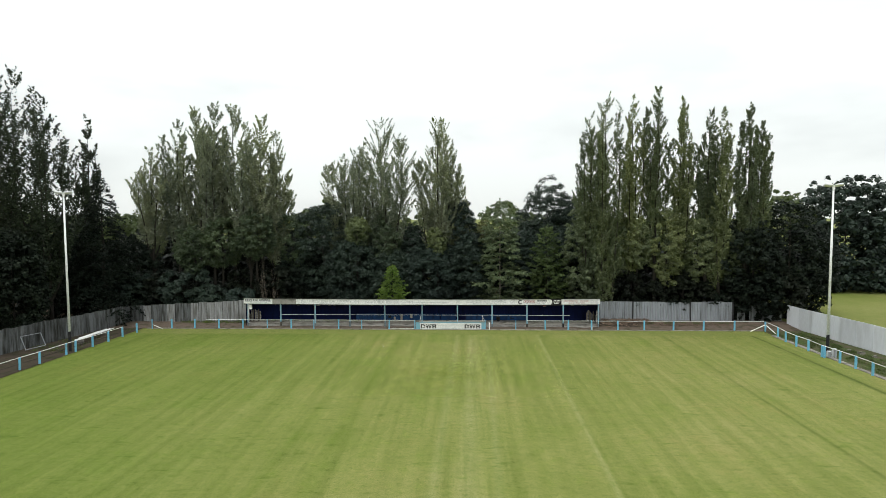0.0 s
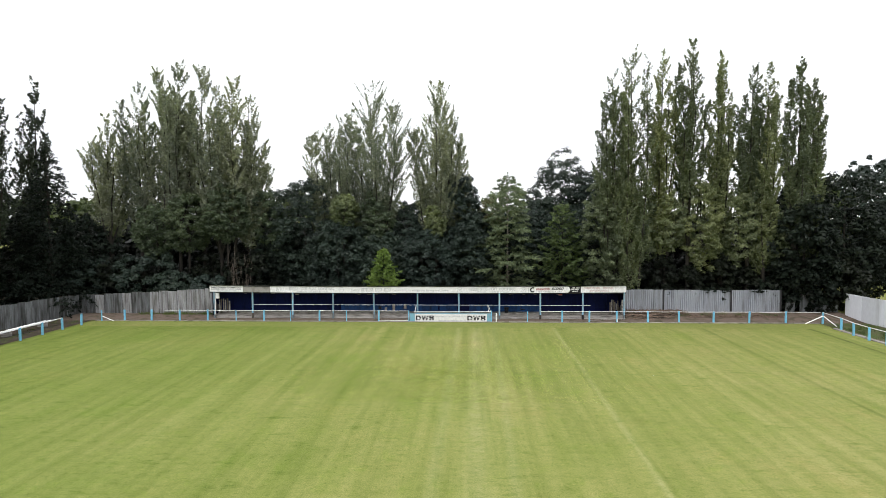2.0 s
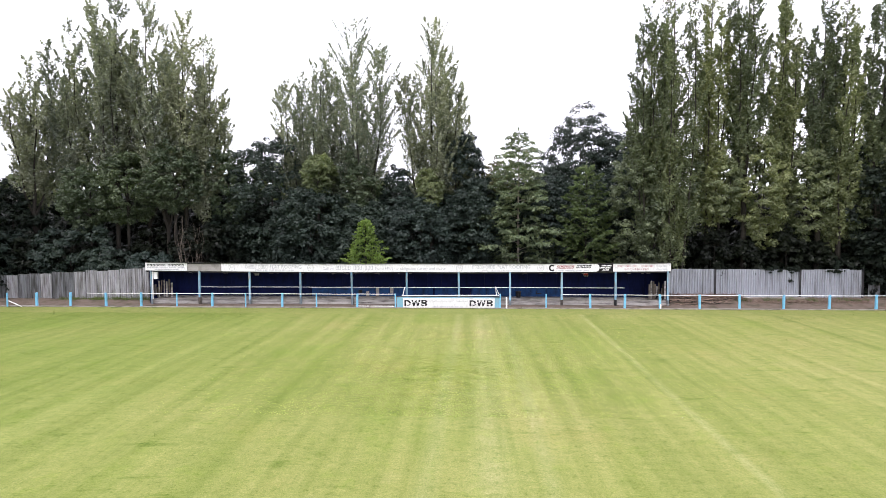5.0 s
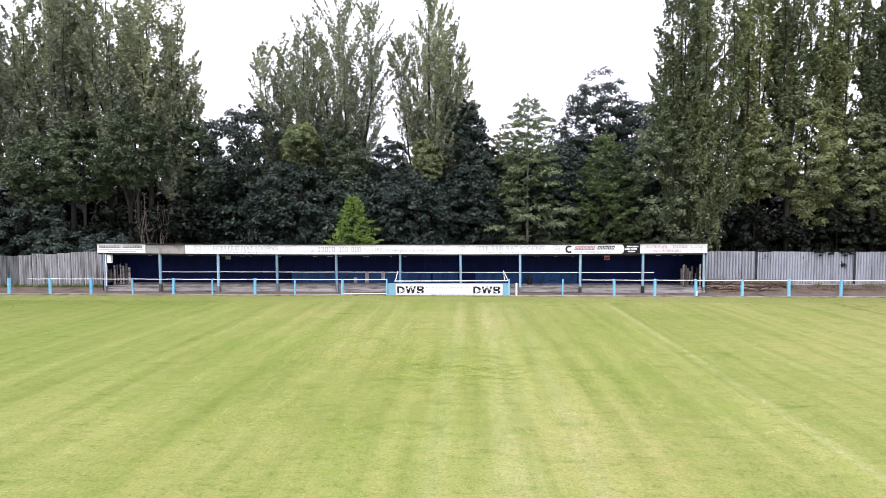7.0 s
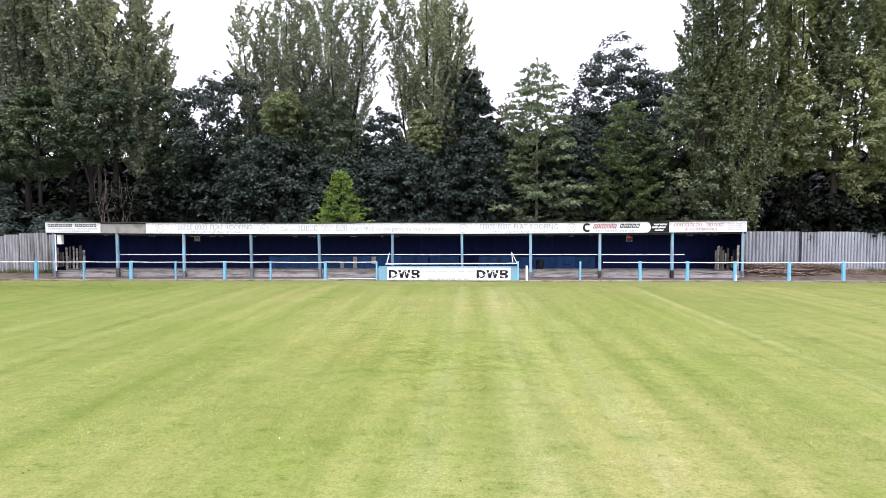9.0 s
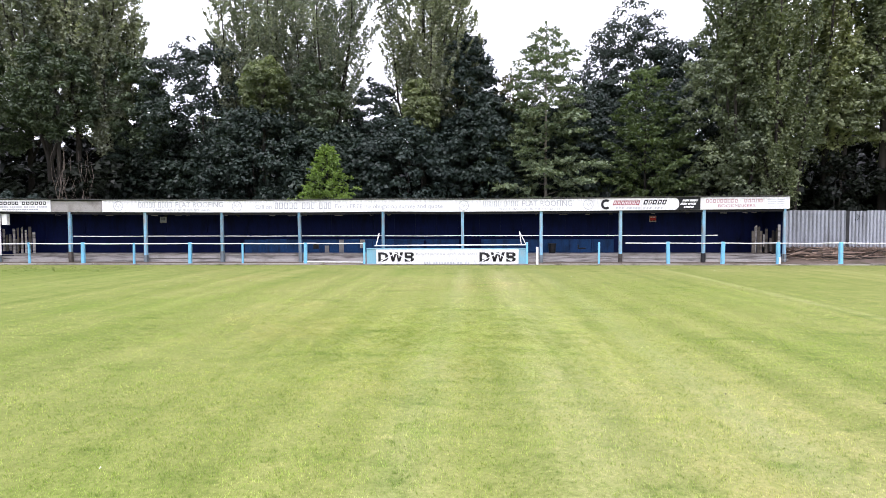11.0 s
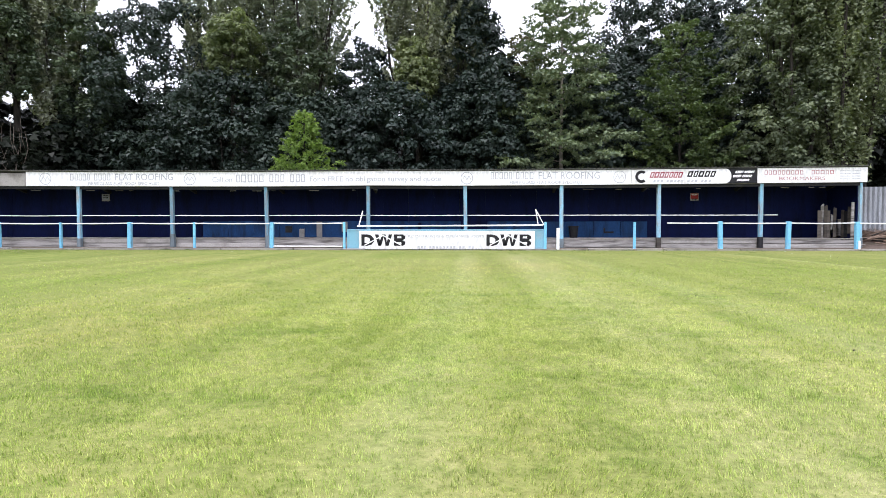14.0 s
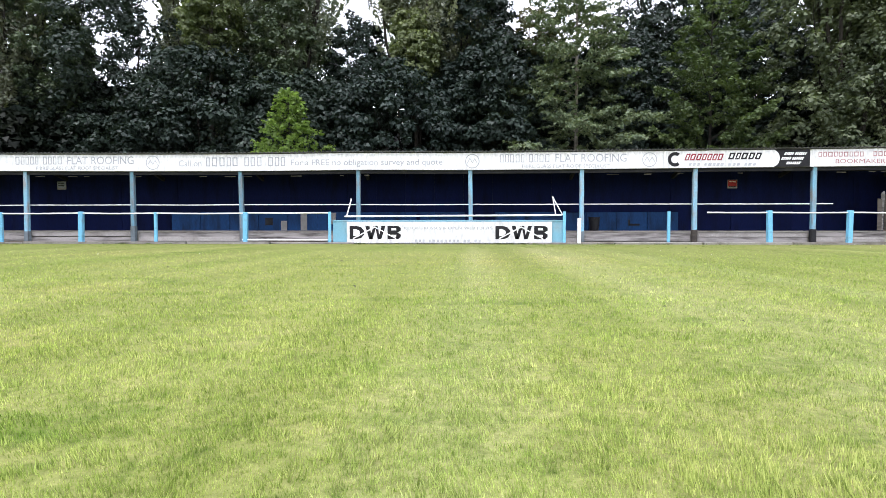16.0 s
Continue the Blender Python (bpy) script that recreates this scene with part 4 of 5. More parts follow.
fence_l = thing("fence_north", (-32, 66.6, 0), "weathered pale grey sheet fence with dark upright joints", "fence", "", "structure")
sheet_o = sheet_mesh(0.75, 2.6, 5, 0.05, OLDSHEET)
sheet_p = sheet_mesh(0.98, 2.6, 5, 0.055, PALESHEET, ridged=True)
for k in range(16):
    xx = -25.18 - 1.0 * (k + 1)
    h = 2.72 - 0.05 * k + random.uniform(-0.06, 0.06)
    ob = piece("sheet", sheet_p if k < 7 or k % 3 == 0 else sheet_o, (xx, 66.62 + 0.012 * (k % 3), 0.02), fence_l, random.uniform(-0.006, 0.006), (0.98 if k < 7 or k % 3 == 0 else 1.28, 1, h / 2.6))
piece("sheet", sheet_p, (-25.17, 66.63, 0.02), fence_l, 0, (0.45, 1, 1.04))
for k in range(16):
    xx = -25.19 - 1.0 * k
    part("joint_post", box((xx - 0.035, 66.66, 0.0), (xx + 0.035, 66.72, 2.55 - 0.045 * k), 0.006), DARKWOOD, fence_l)

fence_w = thing("fence_west", (-41, 58, 0), "weathered grey sheet fence under dark trees", "fence", "", "structure")
for k in range(56):
    y = 66.4 - 0.75 * k
    xx = -39.8 - 0.16 * (66.5 - y)
    piece("sheet", sheet_o, (xx, y, 0), fence_w, radians(-90 - 9.1), (0.99, 1, (2.15 + 0.012 * k + random.uniform(-0.06, 0.06)) / 2.6))

wall_r = thing("wall_east", (40.2, 58, 0), "pale painted panel wall beyond the rail", "wall", "", "structure")
pan = bpy.data.meshes.new("panel")
pb = box((0, 0, 0), (1.98, 0.05, 2.6), 0.01)
pb.to_mesh(pan)
pb.free()
pan.materials.append(WALLPANEL)
for k in range(30):
    y = 65.7 - 2.0 * k
    xx = 39.3 + 0.09 * (65.7 - y)
    piece("panel", pan, (xx, y, 0.0), wall_r, radians(-90 + 5.1), (1, 1, (2.5 + 0.008 * k + random.uniform(-0.02, 0.03)) / 2.6))

# ---- floodlight masts ----
def mast(x, y, top, turn, label):
    m = thing("floodlight_mast", (x, y, 0), label, "floodlight", "floodlights")
    part("shaft", tube([(x, y, 1.9), (x, y, top)], [0.115, 0.075], 12), MAST, m, smooth=True)
    part("lower_shaft", tube([(x, y, 0), (x, y, 1.95)], [0.135, 0.13], 12), DARKWOOD, m, "dark painted foot")
    part("collar", tube([(x, y, top - 0.25), (x, y, top + 0.1)], [0.12, 0.12], 12), MAST, m)
    c, s = math.cos(turn), math.sin(turn)
    for k in (-1, 1):
        ax, ay = x + k * 0.4 * c, y + k * 0.4 * s
        part("arm", tube([(x, y, top), (ax, ay, top + 0.05)], [0.045, 0.045]), MAST, m)
        bm = box((-0.33, -0.24, -0.075), (0.33, 0.24, 0.075), 0.04)
        bm.transform(Matrix.Translation((ax, ay, top + 0.1)) @ Euler((radians(-18), radians(-9 * k), turn)).to_matrix().to_4x4())
        lamp = part("lamp_head", bm, MAST, m)
        bm = box((-0.28, -0.2, -0.088), (0.28, 0.2, -0.077))
        bm.transform(Matrix.Translation((ax, ay, top + 0.1)) @ Euler((radians(-18), radians(-9 * k), turn)).to_matrix().to_4x4())
        part("lens", bm, LAMPGLASS, lamp, "clear lamp face")
    return m


mast(-36.8, 52.0, 15.3, radians(25), "tall white floodlight mast standing on dark earth")
mast(35.1, 52.0, 15.6, radians(-20), "tall white floodlight mast behind the pitch rail")
for bx, by, h in ((34.85, 51.4, 0.6), (35.4, 51.5, 0.8)):
    cab = thing("control_box", (bx, by, 0), "pale metal control box at the mast foot", "cabinet")
    part("body", box((bx - 0.16, by - 0.12, 0), (bx + 0.16, by + 0.12, h), 0.015), WALLPANEL, cab)
    part("door", box((bx - 0.14, by - 0.13, 0.06), (bx + 0.14, by - 0.122, h - 0.06), 0.004), GALV, cab)

goal = thing("small_goal", (-41.2, 55.0, 0), "small white tubular practice goal leaning on the fence", "goal")
GP = [(-41.0, 54.2, 0.06), (-41.55, 54.3, 1.3), (-41.9, 52.2, 1.35), (-41.35, 52.1, 0.06)]
for a, b in zip(GP, GP[1:] + GP[:1]):
    part("tube", tube([a, b], [0.035] * 2), GALV, goal)
pipes = thing("rail_stack", (-38.3, 57, 0), "pale scaffold tubes laid along the verge", "pipes")
for k in range(5):
    part("tube", tube([(-37.9 - 0.13 * k, 53.8 + 0.5 * k, 0.50 + 0.05 * (k % 2)), (-38.3 - 0.1 * k, 61.0 - 0.5 * k, 0.42 + 0.05 * (k % 3))], [0.05] * 2), MAST, pipes)
for xx, yy in ((-38.2, 55.2), (-38.5, 59.6)):
    part("trestle", box((xx - 0.5, yy - 0.05, 0), (xx + 0.5, yy + 0.05, 0.44), 0.01), TIMBER, pipes)
plank = thing("plank", (25.9, 66.2, 0.45), "long pale plank lying on the earth bank", "plank")
part("board", box((22.9, 66.14, 0.40), (29.0, 66.30, 0.45), 0.008), GREYBOARD, plank)
for px_, py_, sx_ in ((38.6, 52.6, 0.5), (38.9, 51.4, 0.35), (38.2, 53.6, 0.4)):
    rub = thing("rubble_block", (px_, py_, 0), "broken concrete block lying in the weeds", "rubble")
    bm = box((px_ - sx_ / 2, py_ - sx_ * 0.35, 0.0), (px_ + sx_ / 2, py_ + sx_ * 0.35, sx_ * 0.5), 0.04)
    for v in bm.verts:
        v.co += Vector((random.uniform(-0.05, 0.05), random.uniform(-0.05, 0.05), random.uniform(-0.04, 0.04)))
    part("block", bm, CONCRETE, rub)

# ---- trees ----
RNG = np.random.default_rng(7)


def leaf_faces(pos, out, size, aspect=0.8):
    """One small leaf at each place, facing out."""
    count = len(pos)
    out = out / (np.linalg.norm(out, axis=1)[:, None] + 1e-6)
    along = RNG.normal(0, 1, (count, 3))
    along[:, 2] -= 0.3
    along -= out * (along * out).sum(1)[:, None]
    along /= np.linalg.norm(along, axis=1)[:, None] + 1e-6
    side = np.cross(out, along)
    s = (size * RNG.uniform(0.6, 1.35, count))[:, None]
    w = s * aspect
    v = np.stack((pos + along * s * 0.6, pos - along * s * 0.4 + side * w * 0.6, pos - along * s * 0.4 - side * w * 0.6), 1)
    return v.reshape(-1, 3)


def ball(count):
    off = RNG.normal(0, 1, (count, 3))
    return off / np.maximum(np.linalg.norm(off, axis=1), 1e-6)[:, None]


def bough_leaves(a, b, width, count, size, flat=1.0, bow=0.0, up=0.7, loose=0.55, aspect=0.8):
    """Leaves crowded along boughs from a to b, thinning to a pointed tip; bow bends the boughs upwards and droops their ends."""
    a, b, width = np.array(a), np.array(b), np.array(width)
    length = np.linalg.norm(b - a, axis=1)
    weight = length * width ** 0.9
    idx = RNG.choice(len(a), count, p=weight / weight.sum())
    t = 0.06 + 0.96 * RNG.random(count) ** 0.85
    d = ball(count)
    r = width[idx] * np.clip(1.25 * (1.06 - t), 0.12, 1.0) ** 0.7 * RNG.random(count) ** 0.45
    pos = a[idx] + (b - a)[idx] * t[:, None] + d * r[:, None] * (1, 1, flat)
    pos[:, 2] += bow * length[idx] * np.sin(math.pi * t)
    out = d * 0.7 + (0, 0, up) + RNG.normal(0, loose, (count, 3))
    return leaf_faces(pos, out, size, aspect)


def dome_leaves(centres, radius, count, size, flat=0.6, up=0.6, loose=0.42, fill=0.22):
    """Leaves laid like shingles over the tops of rounded clumps, with a thinner filling inside."""
    weight = radius ** 1.9
    idx = RNG.choice(len(centres), count, p=weight / weight.sum())
    d = ball(count)
    inside = RNG.random(count) < fill
    d[:, 2] = np.where(inside, d[:, 2], np.abs(d[:, 2]) * 1.3 - 0.45)
    r = radius[idx] * np.where(inside, RNG.random(count) ** 0.5, 0.62 + 0.5 * RNG.random(count))
    pos = centres[idx] + d * r[:, None] * (1, 1, flat)
    out = d + (0, 0, up) + RNG.normal(0, loose, (count, 3))
    return leaf_faces(pos, out, size, 0.85)


def limb_path(a, b, bow, n=5):
    a, b = np.array(a, float), np.array(b, float)
    mid = np.array([RNG.normal(0, bow), RNG.normal(0, bow), 0])
    return [tuple(a + (b - a) * t + mid * math.sin(math.pi * t)) for t in np.linspace(0, 1, n)]


def poplar(x, y, top, radius, mat, label, plumes=6, leafs=25000, size=0.2, low=0.1, upright=0.85):
    """Upright poplar: a trunk and steep limbs, each the stem of a flame-shaped plume of climbing sprays."""
    t = thing("poplar_tree", (x, y, 0), label, "tree", "poplars")
    lean = RNG.normal(0, 0.008)
    part("trunk", tube([(x + lean * z, y, z) for z in (0, top * 0.3, top * 0.6, top * 0.9)], [0.24, 0.18, 0.10, 0.03], 7), BARK, t, smooth=True)
    base, tip, wide_ = [], [], []
    for k in range(plumes):
        az = 2 * math.pi * (k / max(1, plumes - 1) + RNG.uniform(-0.09, 0.09))
        r = 0.0 if k == 0 else radius * RNG.uniform(0.42, 0.66)
        z1 = top if k == 0 else top * (upright - 0.08 + (1.04 - upright) * RNG.random())
        z0 = top * (low + RNG.uniform(0.0, 0.16))
        wide = radius * (0.62 if k == 0 else RNG.uniform(0.36, 0.5))
        cx, cy = r * math.cos(az), r * math.sin(az)
        height = z1 - z0
        sway = RNG.normal(0, 0.12, 4)

        def stem(u):
            f = min(1.0, 0.45 + 1.0 * u) if k else 1.0
            return np.array((x + lean * (z0 + height * u) + cx * f + sway[0] * math.sin(5 * u) + sway[1] * math.sin(9 * u), y + cy * f + sway[2] * math.sin(6 * u), z0 + height * u))

        if k:
            root = np.array((x, y, max(0.5, z0 - 2.2)))
            part("limb", tube([tuple(root)] + [tuple(stem(i / 5 * 0.93)) for i in range(6)], [0.11] + [0.09 * (1 - 0.92 * i / 5) + 0.006 for i in range(6)], 5), BARK, t)
        for u in np.sort(RNG.random(int(height * 3.4))):
            prof = (0.8 + 0.57 * u) if u < 0.35 else max(0.05, (1 - u) / 0.65) ** 0.4
            reach = wide * prof * RNG.uniform(0.65, 1.15)
            a = RNG.uniform(0, 2 * math.pi)
            p = stem(max(0.0, u - 0.04))
            rise = reach * RNG.uniform(0.9, 1.9) + 0.3
            rise = min(rise, max(0.3, z1 + 0.25 - p[2]))
            base.append(p)
            tip.append(p + (reach * math.cos(a), reach * math.sin(a), rise))
            wide_.append(RNG.uniform(0.2, 0.62) * (1.0 - 0.25 * u))
    finish("crown", quads("crown", bough_leaves(base, tip, wide_, leafs, size, 1.2, 0.0, 0.55, 0.55, 0.85), 3), mat, t)
    return t


def feathered(name, x, y, top, radius, mat, label, leafs=30000, size=0.15, base=1.0, boughs=48, droop=0.22, rise=0.35, full=0.75, trunk=BARK, thick=0.13, width=0.24, flat=0.7):
    """Tree with a straight stem and tiers of outgoing boughs that carry flat leafy side sprays with gaps between them."""
    t = thing(name, (x, y, 0), label, "tree")
    part("trunk", tube([(x, y + RNG.normal(0, 0.03), z) for z in (0, top * 0.25, top * 0.5, top * 0.75, top * 0.98)], [thick, thick * 0.8, thick * 0.55, thick * 0.3, 0.012], 7), trunk, t, smooth=True)
    a_, b_, w_ = [], [], []
    for k in range(boughs):
        u = (k + RNG.random()) / boughs
        z = base + (top - base) * u * 0.97
        reach = radius * (1 - u) ** full * RNG.uniform(0.6, 1.08) + 0.25
        if u < 0.12:
            reach *= 0.75
        az = 2.4 * k + RNG.uniform(-0.4, 0.4)
        out = np.array((math.cos(az), math.sin(az), 0.0))
        side = np.array((-math.sin(az), math.cos(az), 0.0))
        root = np.array((x, y, z))

        def along(f):
            return root + out * reach * f + np.array((0, 0, reach * (rise * f - droop * f * f)))

        if k % 3 == 0:
            part("limb", tube([tuple(along(f)) for f in (0, 0.3, 0.6, 0.9)], [0.035, 0.025, 0.015, 0.006], 5), trunk, t)
        n = max(3, int(reach * 3.2))
        for i in range(n):
            f = 0.18 + 0.8 * (i + RNG.random()) / n
            p = along(f)
            s = side * (1 if i % 2 else -1)
            far = reach * 0.34 * (1.15 - f) + 0.28
            a_.append(p)
            b_.append(p + (s * RNG.uniform(0.5, 1.0) + out * RNG.uniform(0.5, 0.9)) * far + np.array((0, 0, RNG.uniform(-0.5, 0.4) * far)))
            w_.append(width * RNG.uniform(0.65, 1.25))
        a_.append(along(0.7))
        b_.append(along(1.08))
        w_.append(width * 0.8)
    a_.append(np.array((x, y, top * 0.9)))
    b_.append(np.array((x, y, top + 0.15)))
    w_.append(width * 0.8)
    finish("crown", quads("crown", bough_leaves(a_, b_, w_, leafs, size, flat, 0.05, 0.8, 0.5, 0.7), 3), mat, t)
    return t


def broadleaf(name, x, y, top, radius, mat, label, leafs=18000, size=0.26, base=0.0, clumps=240, flat=0.85, group="", trunk=BARK, grain=1.0, limbs=6, fill=0.22):
    """Rounded tree: trunk, limbs and a lobed crown of domed leaf clumps with an uneven outline."""
    t = thing(name, (x, y, 0), label, "tree", group)
    height = top - base
    part("trunk", tube([(x, y, 0), (x + RNG.normal(0, 0.1), y, base + height * 0.25), (x + RNG.normal(0, 0.15), y, base + height * 0.6), (x, y, top * 0.85)], [0.009 * top + 0.03, 0.007 * top + 0.02, 0.003 * top + 0.01, 0.012], 7), trunk, t, smooth=True)
    lobes = [(v / np.linalg.norm(v), RNG.uniform(0.05, 0.2)) for v in RNG.normal(0, 1, (12, 3))]
    d = ball(clumps)
    lump = 0.86 + sum(a * np.clip(d @ v, 0, None) ** 6 for v, a in lobes)
    q = (0.55 + 0.45 * RNG.random(clumps) ** 0.45) * lump
    cs = np.stack((x + d[:, 0] * radius * q, y + d[:, 1] * radius * q, base + height * 0.5 + d[:, 2] * height * 0.5 * q - 0.2), 1)
    cs[:, 2] = np.maximum(0.3, cs[:, 2])
    sp = (0.27 + 0.065 * radius) * RNG.uniform(0.5, 1.4, clumps) * grain
    for k in range(limbs):
        tip = cs[int(RNG.integers(0, clumps))]
        z0 = base + height * RNG.uniform(0.05, 0.4)
        part("limb", tube(limb_path((x, y, min(z0, tip[2])), tip, 0.2), [0.05, 0.04, 0.03, 0.02, 0.01], 5), BARK, t)
    finish("crown", quads("crown", dome_leaves(cs, sp, leafs, size, flat, fill=fill), 3), mat, t)
    return t


TALL = "tall upright poplar with grey-green leaves and gaps between plumes"
for x, y, top, r in ((-39.8, 72, 22.0, 2.3), (-36.7, 73, 25.8, 2.3), (-33.5, 72.5, 27.4, 2.1), (-31.1, 71, 27.6, 1.9), (-29.2, 73, 27.6, 2.3), (-26.2, 71, 22.0, 2.1), (-25.0, 72, 26.1, 2.4), (-23.5, 73, 21.6, 2.0)):
    poplar(x, y, top, r * 1.55, POPLAR, TALL, leafs=27000, size=0.17, low=0.28)
for x, y, top, r in ((-15.2, 76, 21.4, 2.6), (-12.3, 75, 22.8, 2.8), (-9.4, 74, 26.1, 3.8), (-1.9, 74, 26.0, 3.15), (0.7, 75, 18.5, 1.8)):
    poplar(x, y, top, r * 1.32, POPLAR, TALL, plumes=9 if r > 2.85 else 6, leafs=54000 if r > 2.85 else 30000, size=0.15, low=0.24 if r > 2.85 else 0.2, upright=0.83)
for x, y, top, r in ((18.8, 67.9, 28.4, 2.4), (17.1, 68.8, 25.9, 2.0)):
    poplar(x, y, top, r * 1.25, POPLARGREEN, "tall dense upright poplar clothed to the ground in mid-green leaves", leafs=44000, size=0.145, low=0.06, plumes=7)
for x, y, top, r in ((22.1, 69.2, 28.0, 2.1), (24.8, 68.4, 28.4, 2.3), (28.5, 69.2, 27.5, 1.7), (30.9, 68.4, 26.1, 1.7), (32.3, 67.9, 26.0, 1.8), (35.3, 67.9, 26.6, 1.6), (37.2, 68.4, 25.0, 1.6)):
    poplar(x, y, top, r * 1.18, POPLARWARM if x in (28.5, 32.3, 22.1) else POPLARGREEN, TALL, leafs=33000, size=0.16, low=0.16 if x in (22.1, 28.5, 32.3, 37.2) else 0.26)
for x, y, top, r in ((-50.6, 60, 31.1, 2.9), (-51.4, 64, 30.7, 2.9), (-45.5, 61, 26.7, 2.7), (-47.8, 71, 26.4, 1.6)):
    poplar(x, y, top, r * 1.4, POPLARSHADE, "tall upright poplar in shade-darkened leaves behind the side fence", leafs=18000, size=0.21)
# unseen poplars, added so their crowns shade the pitch's left edge
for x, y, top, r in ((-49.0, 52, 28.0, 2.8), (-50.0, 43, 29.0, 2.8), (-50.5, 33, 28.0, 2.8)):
    poplar(x, y, top, r, POPLARSHADE, "tall upright poplar in shade-darkened leaves behind the side fence", leafs=7000, size=0.36)
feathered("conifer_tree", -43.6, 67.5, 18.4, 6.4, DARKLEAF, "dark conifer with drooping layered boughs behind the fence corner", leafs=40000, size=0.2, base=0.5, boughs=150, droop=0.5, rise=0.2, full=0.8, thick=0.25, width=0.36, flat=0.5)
DARKTREE = "dense broadleaf tree with heavy leaf clumps in shade-darkened green"
# those at y 49, 40 and 31 stand unseen, added to shade the side
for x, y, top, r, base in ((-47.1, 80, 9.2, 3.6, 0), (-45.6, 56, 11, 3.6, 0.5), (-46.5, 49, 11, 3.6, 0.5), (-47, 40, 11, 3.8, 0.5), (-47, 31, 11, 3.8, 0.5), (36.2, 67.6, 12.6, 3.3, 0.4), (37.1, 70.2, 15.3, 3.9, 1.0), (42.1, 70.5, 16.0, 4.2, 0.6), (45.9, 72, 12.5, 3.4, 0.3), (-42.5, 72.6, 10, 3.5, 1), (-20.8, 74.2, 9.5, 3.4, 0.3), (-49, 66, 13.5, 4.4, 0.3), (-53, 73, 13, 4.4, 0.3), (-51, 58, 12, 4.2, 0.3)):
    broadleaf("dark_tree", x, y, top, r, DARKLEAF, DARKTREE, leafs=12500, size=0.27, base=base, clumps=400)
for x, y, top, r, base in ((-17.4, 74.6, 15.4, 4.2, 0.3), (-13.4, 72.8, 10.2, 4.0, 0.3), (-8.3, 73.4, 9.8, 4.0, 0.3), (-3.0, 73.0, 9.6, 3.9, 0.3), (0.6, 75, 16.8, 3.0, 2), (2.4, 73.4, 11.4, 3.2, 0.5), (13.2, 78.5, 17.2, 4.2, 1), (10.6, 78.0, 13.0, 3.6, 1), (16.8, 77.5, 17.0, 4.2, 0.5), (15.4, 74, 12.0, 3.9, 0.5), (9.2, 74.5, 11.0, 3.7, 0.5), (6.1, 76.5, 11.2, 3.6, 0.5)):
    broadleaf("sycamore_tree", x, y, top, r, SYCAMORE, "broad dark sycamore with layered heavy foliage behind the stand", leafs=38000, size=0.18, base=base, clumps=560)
feathered("ash_tree", 6.26, 72.7, 15.2, 4.6, ASHLEAF, "open feathery tree with pale trunk and drooping sprays", leafs=54000, size=0.15, base=1.6, boughs=120, droop=0.3, rise=0.4, full=0.52, width=0.3, trunk=PALEBARK, thick=0.15)
feathered("ash_tree", 4.1, 74.6, 12.7, 3.0, RUSTLEAF, "feathery tree with browning olive leaves beside a pale ash", leafs=20000, size=0.15, base=2.5, boughs=64, droop=0.3, rise=0.45, full=0.5, width=0.28, trunk=PALEBARK, thick=0.1)
feathered("ash_tree", 12.1, 70.6, 11.8, 3.2, ASHGREEN, "small feathery light green tree among dark foliage", leafs=20000, size=0.16, base=1.6, boughs=70, droop=0.2, rise=0.7, full=0.55, thick=0.1, width=0.28)
feathered("young_tree", -7.5, 69.3, 6.8, 2.35, BRIGHT, "bright green young tree rising behind the stand roof", leafs=9500, size=0.14, base=1.6, boughs=80, droop=0.05, rise=0.5, full=0.9, thick=0.07, width=0.2, flat=0.9)
SKIRT = "leafy lower growth hanging from the poplars' stems"
for x, y, top, r, base, mat in ((16.6, 69.6, 15.8, 2.7, 1.2, POPLARGREEN), (20.2, 69.8, 13.6, 2.4, 5.4, POPLARGREEN), (22.9, 68.6, 12.6, 1.7, 6.4, POPLARWARM), (26.1, 68.5, 14.6, 2.4, 4.8, POPLARWARM), (30.2, 68.8, 13.4, 2.2, 4.6, POPLARWARM), (33.4, 68.6, 12.0, 1.7, 4.4, POPLARGREEN), (-33.6, 71, 12.8, 2.4, 5.5, SKIRTLEAF), (-29.8, 70.6, 13.7, 2.7, 6.2, SKIRTLEAF), (-25.4, 70.6, 14.0, 2.5, 7.4, SKIRTLEAF), (-21.3, 73, 13.8, 1.9, 6.2, SKIRTLEAF), (-12.4, 72.2, 13.4, 1.5, 9.0, SKIRTPALE), (-8.8, 73, 13.4, 2.0, 6, SKIRTLEAF), (-5.3, 74.4, 11.7, 2.0, 5.5, SYCAMORE), (-1.9, 72.4, 11.8, 1.2, 7.8, SKIRTPALE)):
    broadleaf("poplar_skirt", x, y, top, r, mat, SKIRT, leafs=int(8500 * r), size=0.145, base=base, clumps=int(110 * r), grain=0.9, fill=0.3)
# near-black bushes added in place of the empty shade under the poplars
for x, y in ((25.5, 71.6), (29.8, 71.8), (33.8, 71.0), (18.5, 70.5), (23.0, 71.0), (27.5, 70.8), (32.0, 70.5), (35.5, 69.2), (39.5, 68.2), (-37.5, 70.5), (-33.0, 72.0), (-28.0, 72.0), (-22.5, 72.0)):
    broadleaf("shade_filler_bush", x, y, RNG.uniform(5.2, 8.0), 3.1, SHADELEAF, "added near-black bush standing in for the shade behind the fence", leafs=6000, size=0.32, base=0.0, clumps=130)
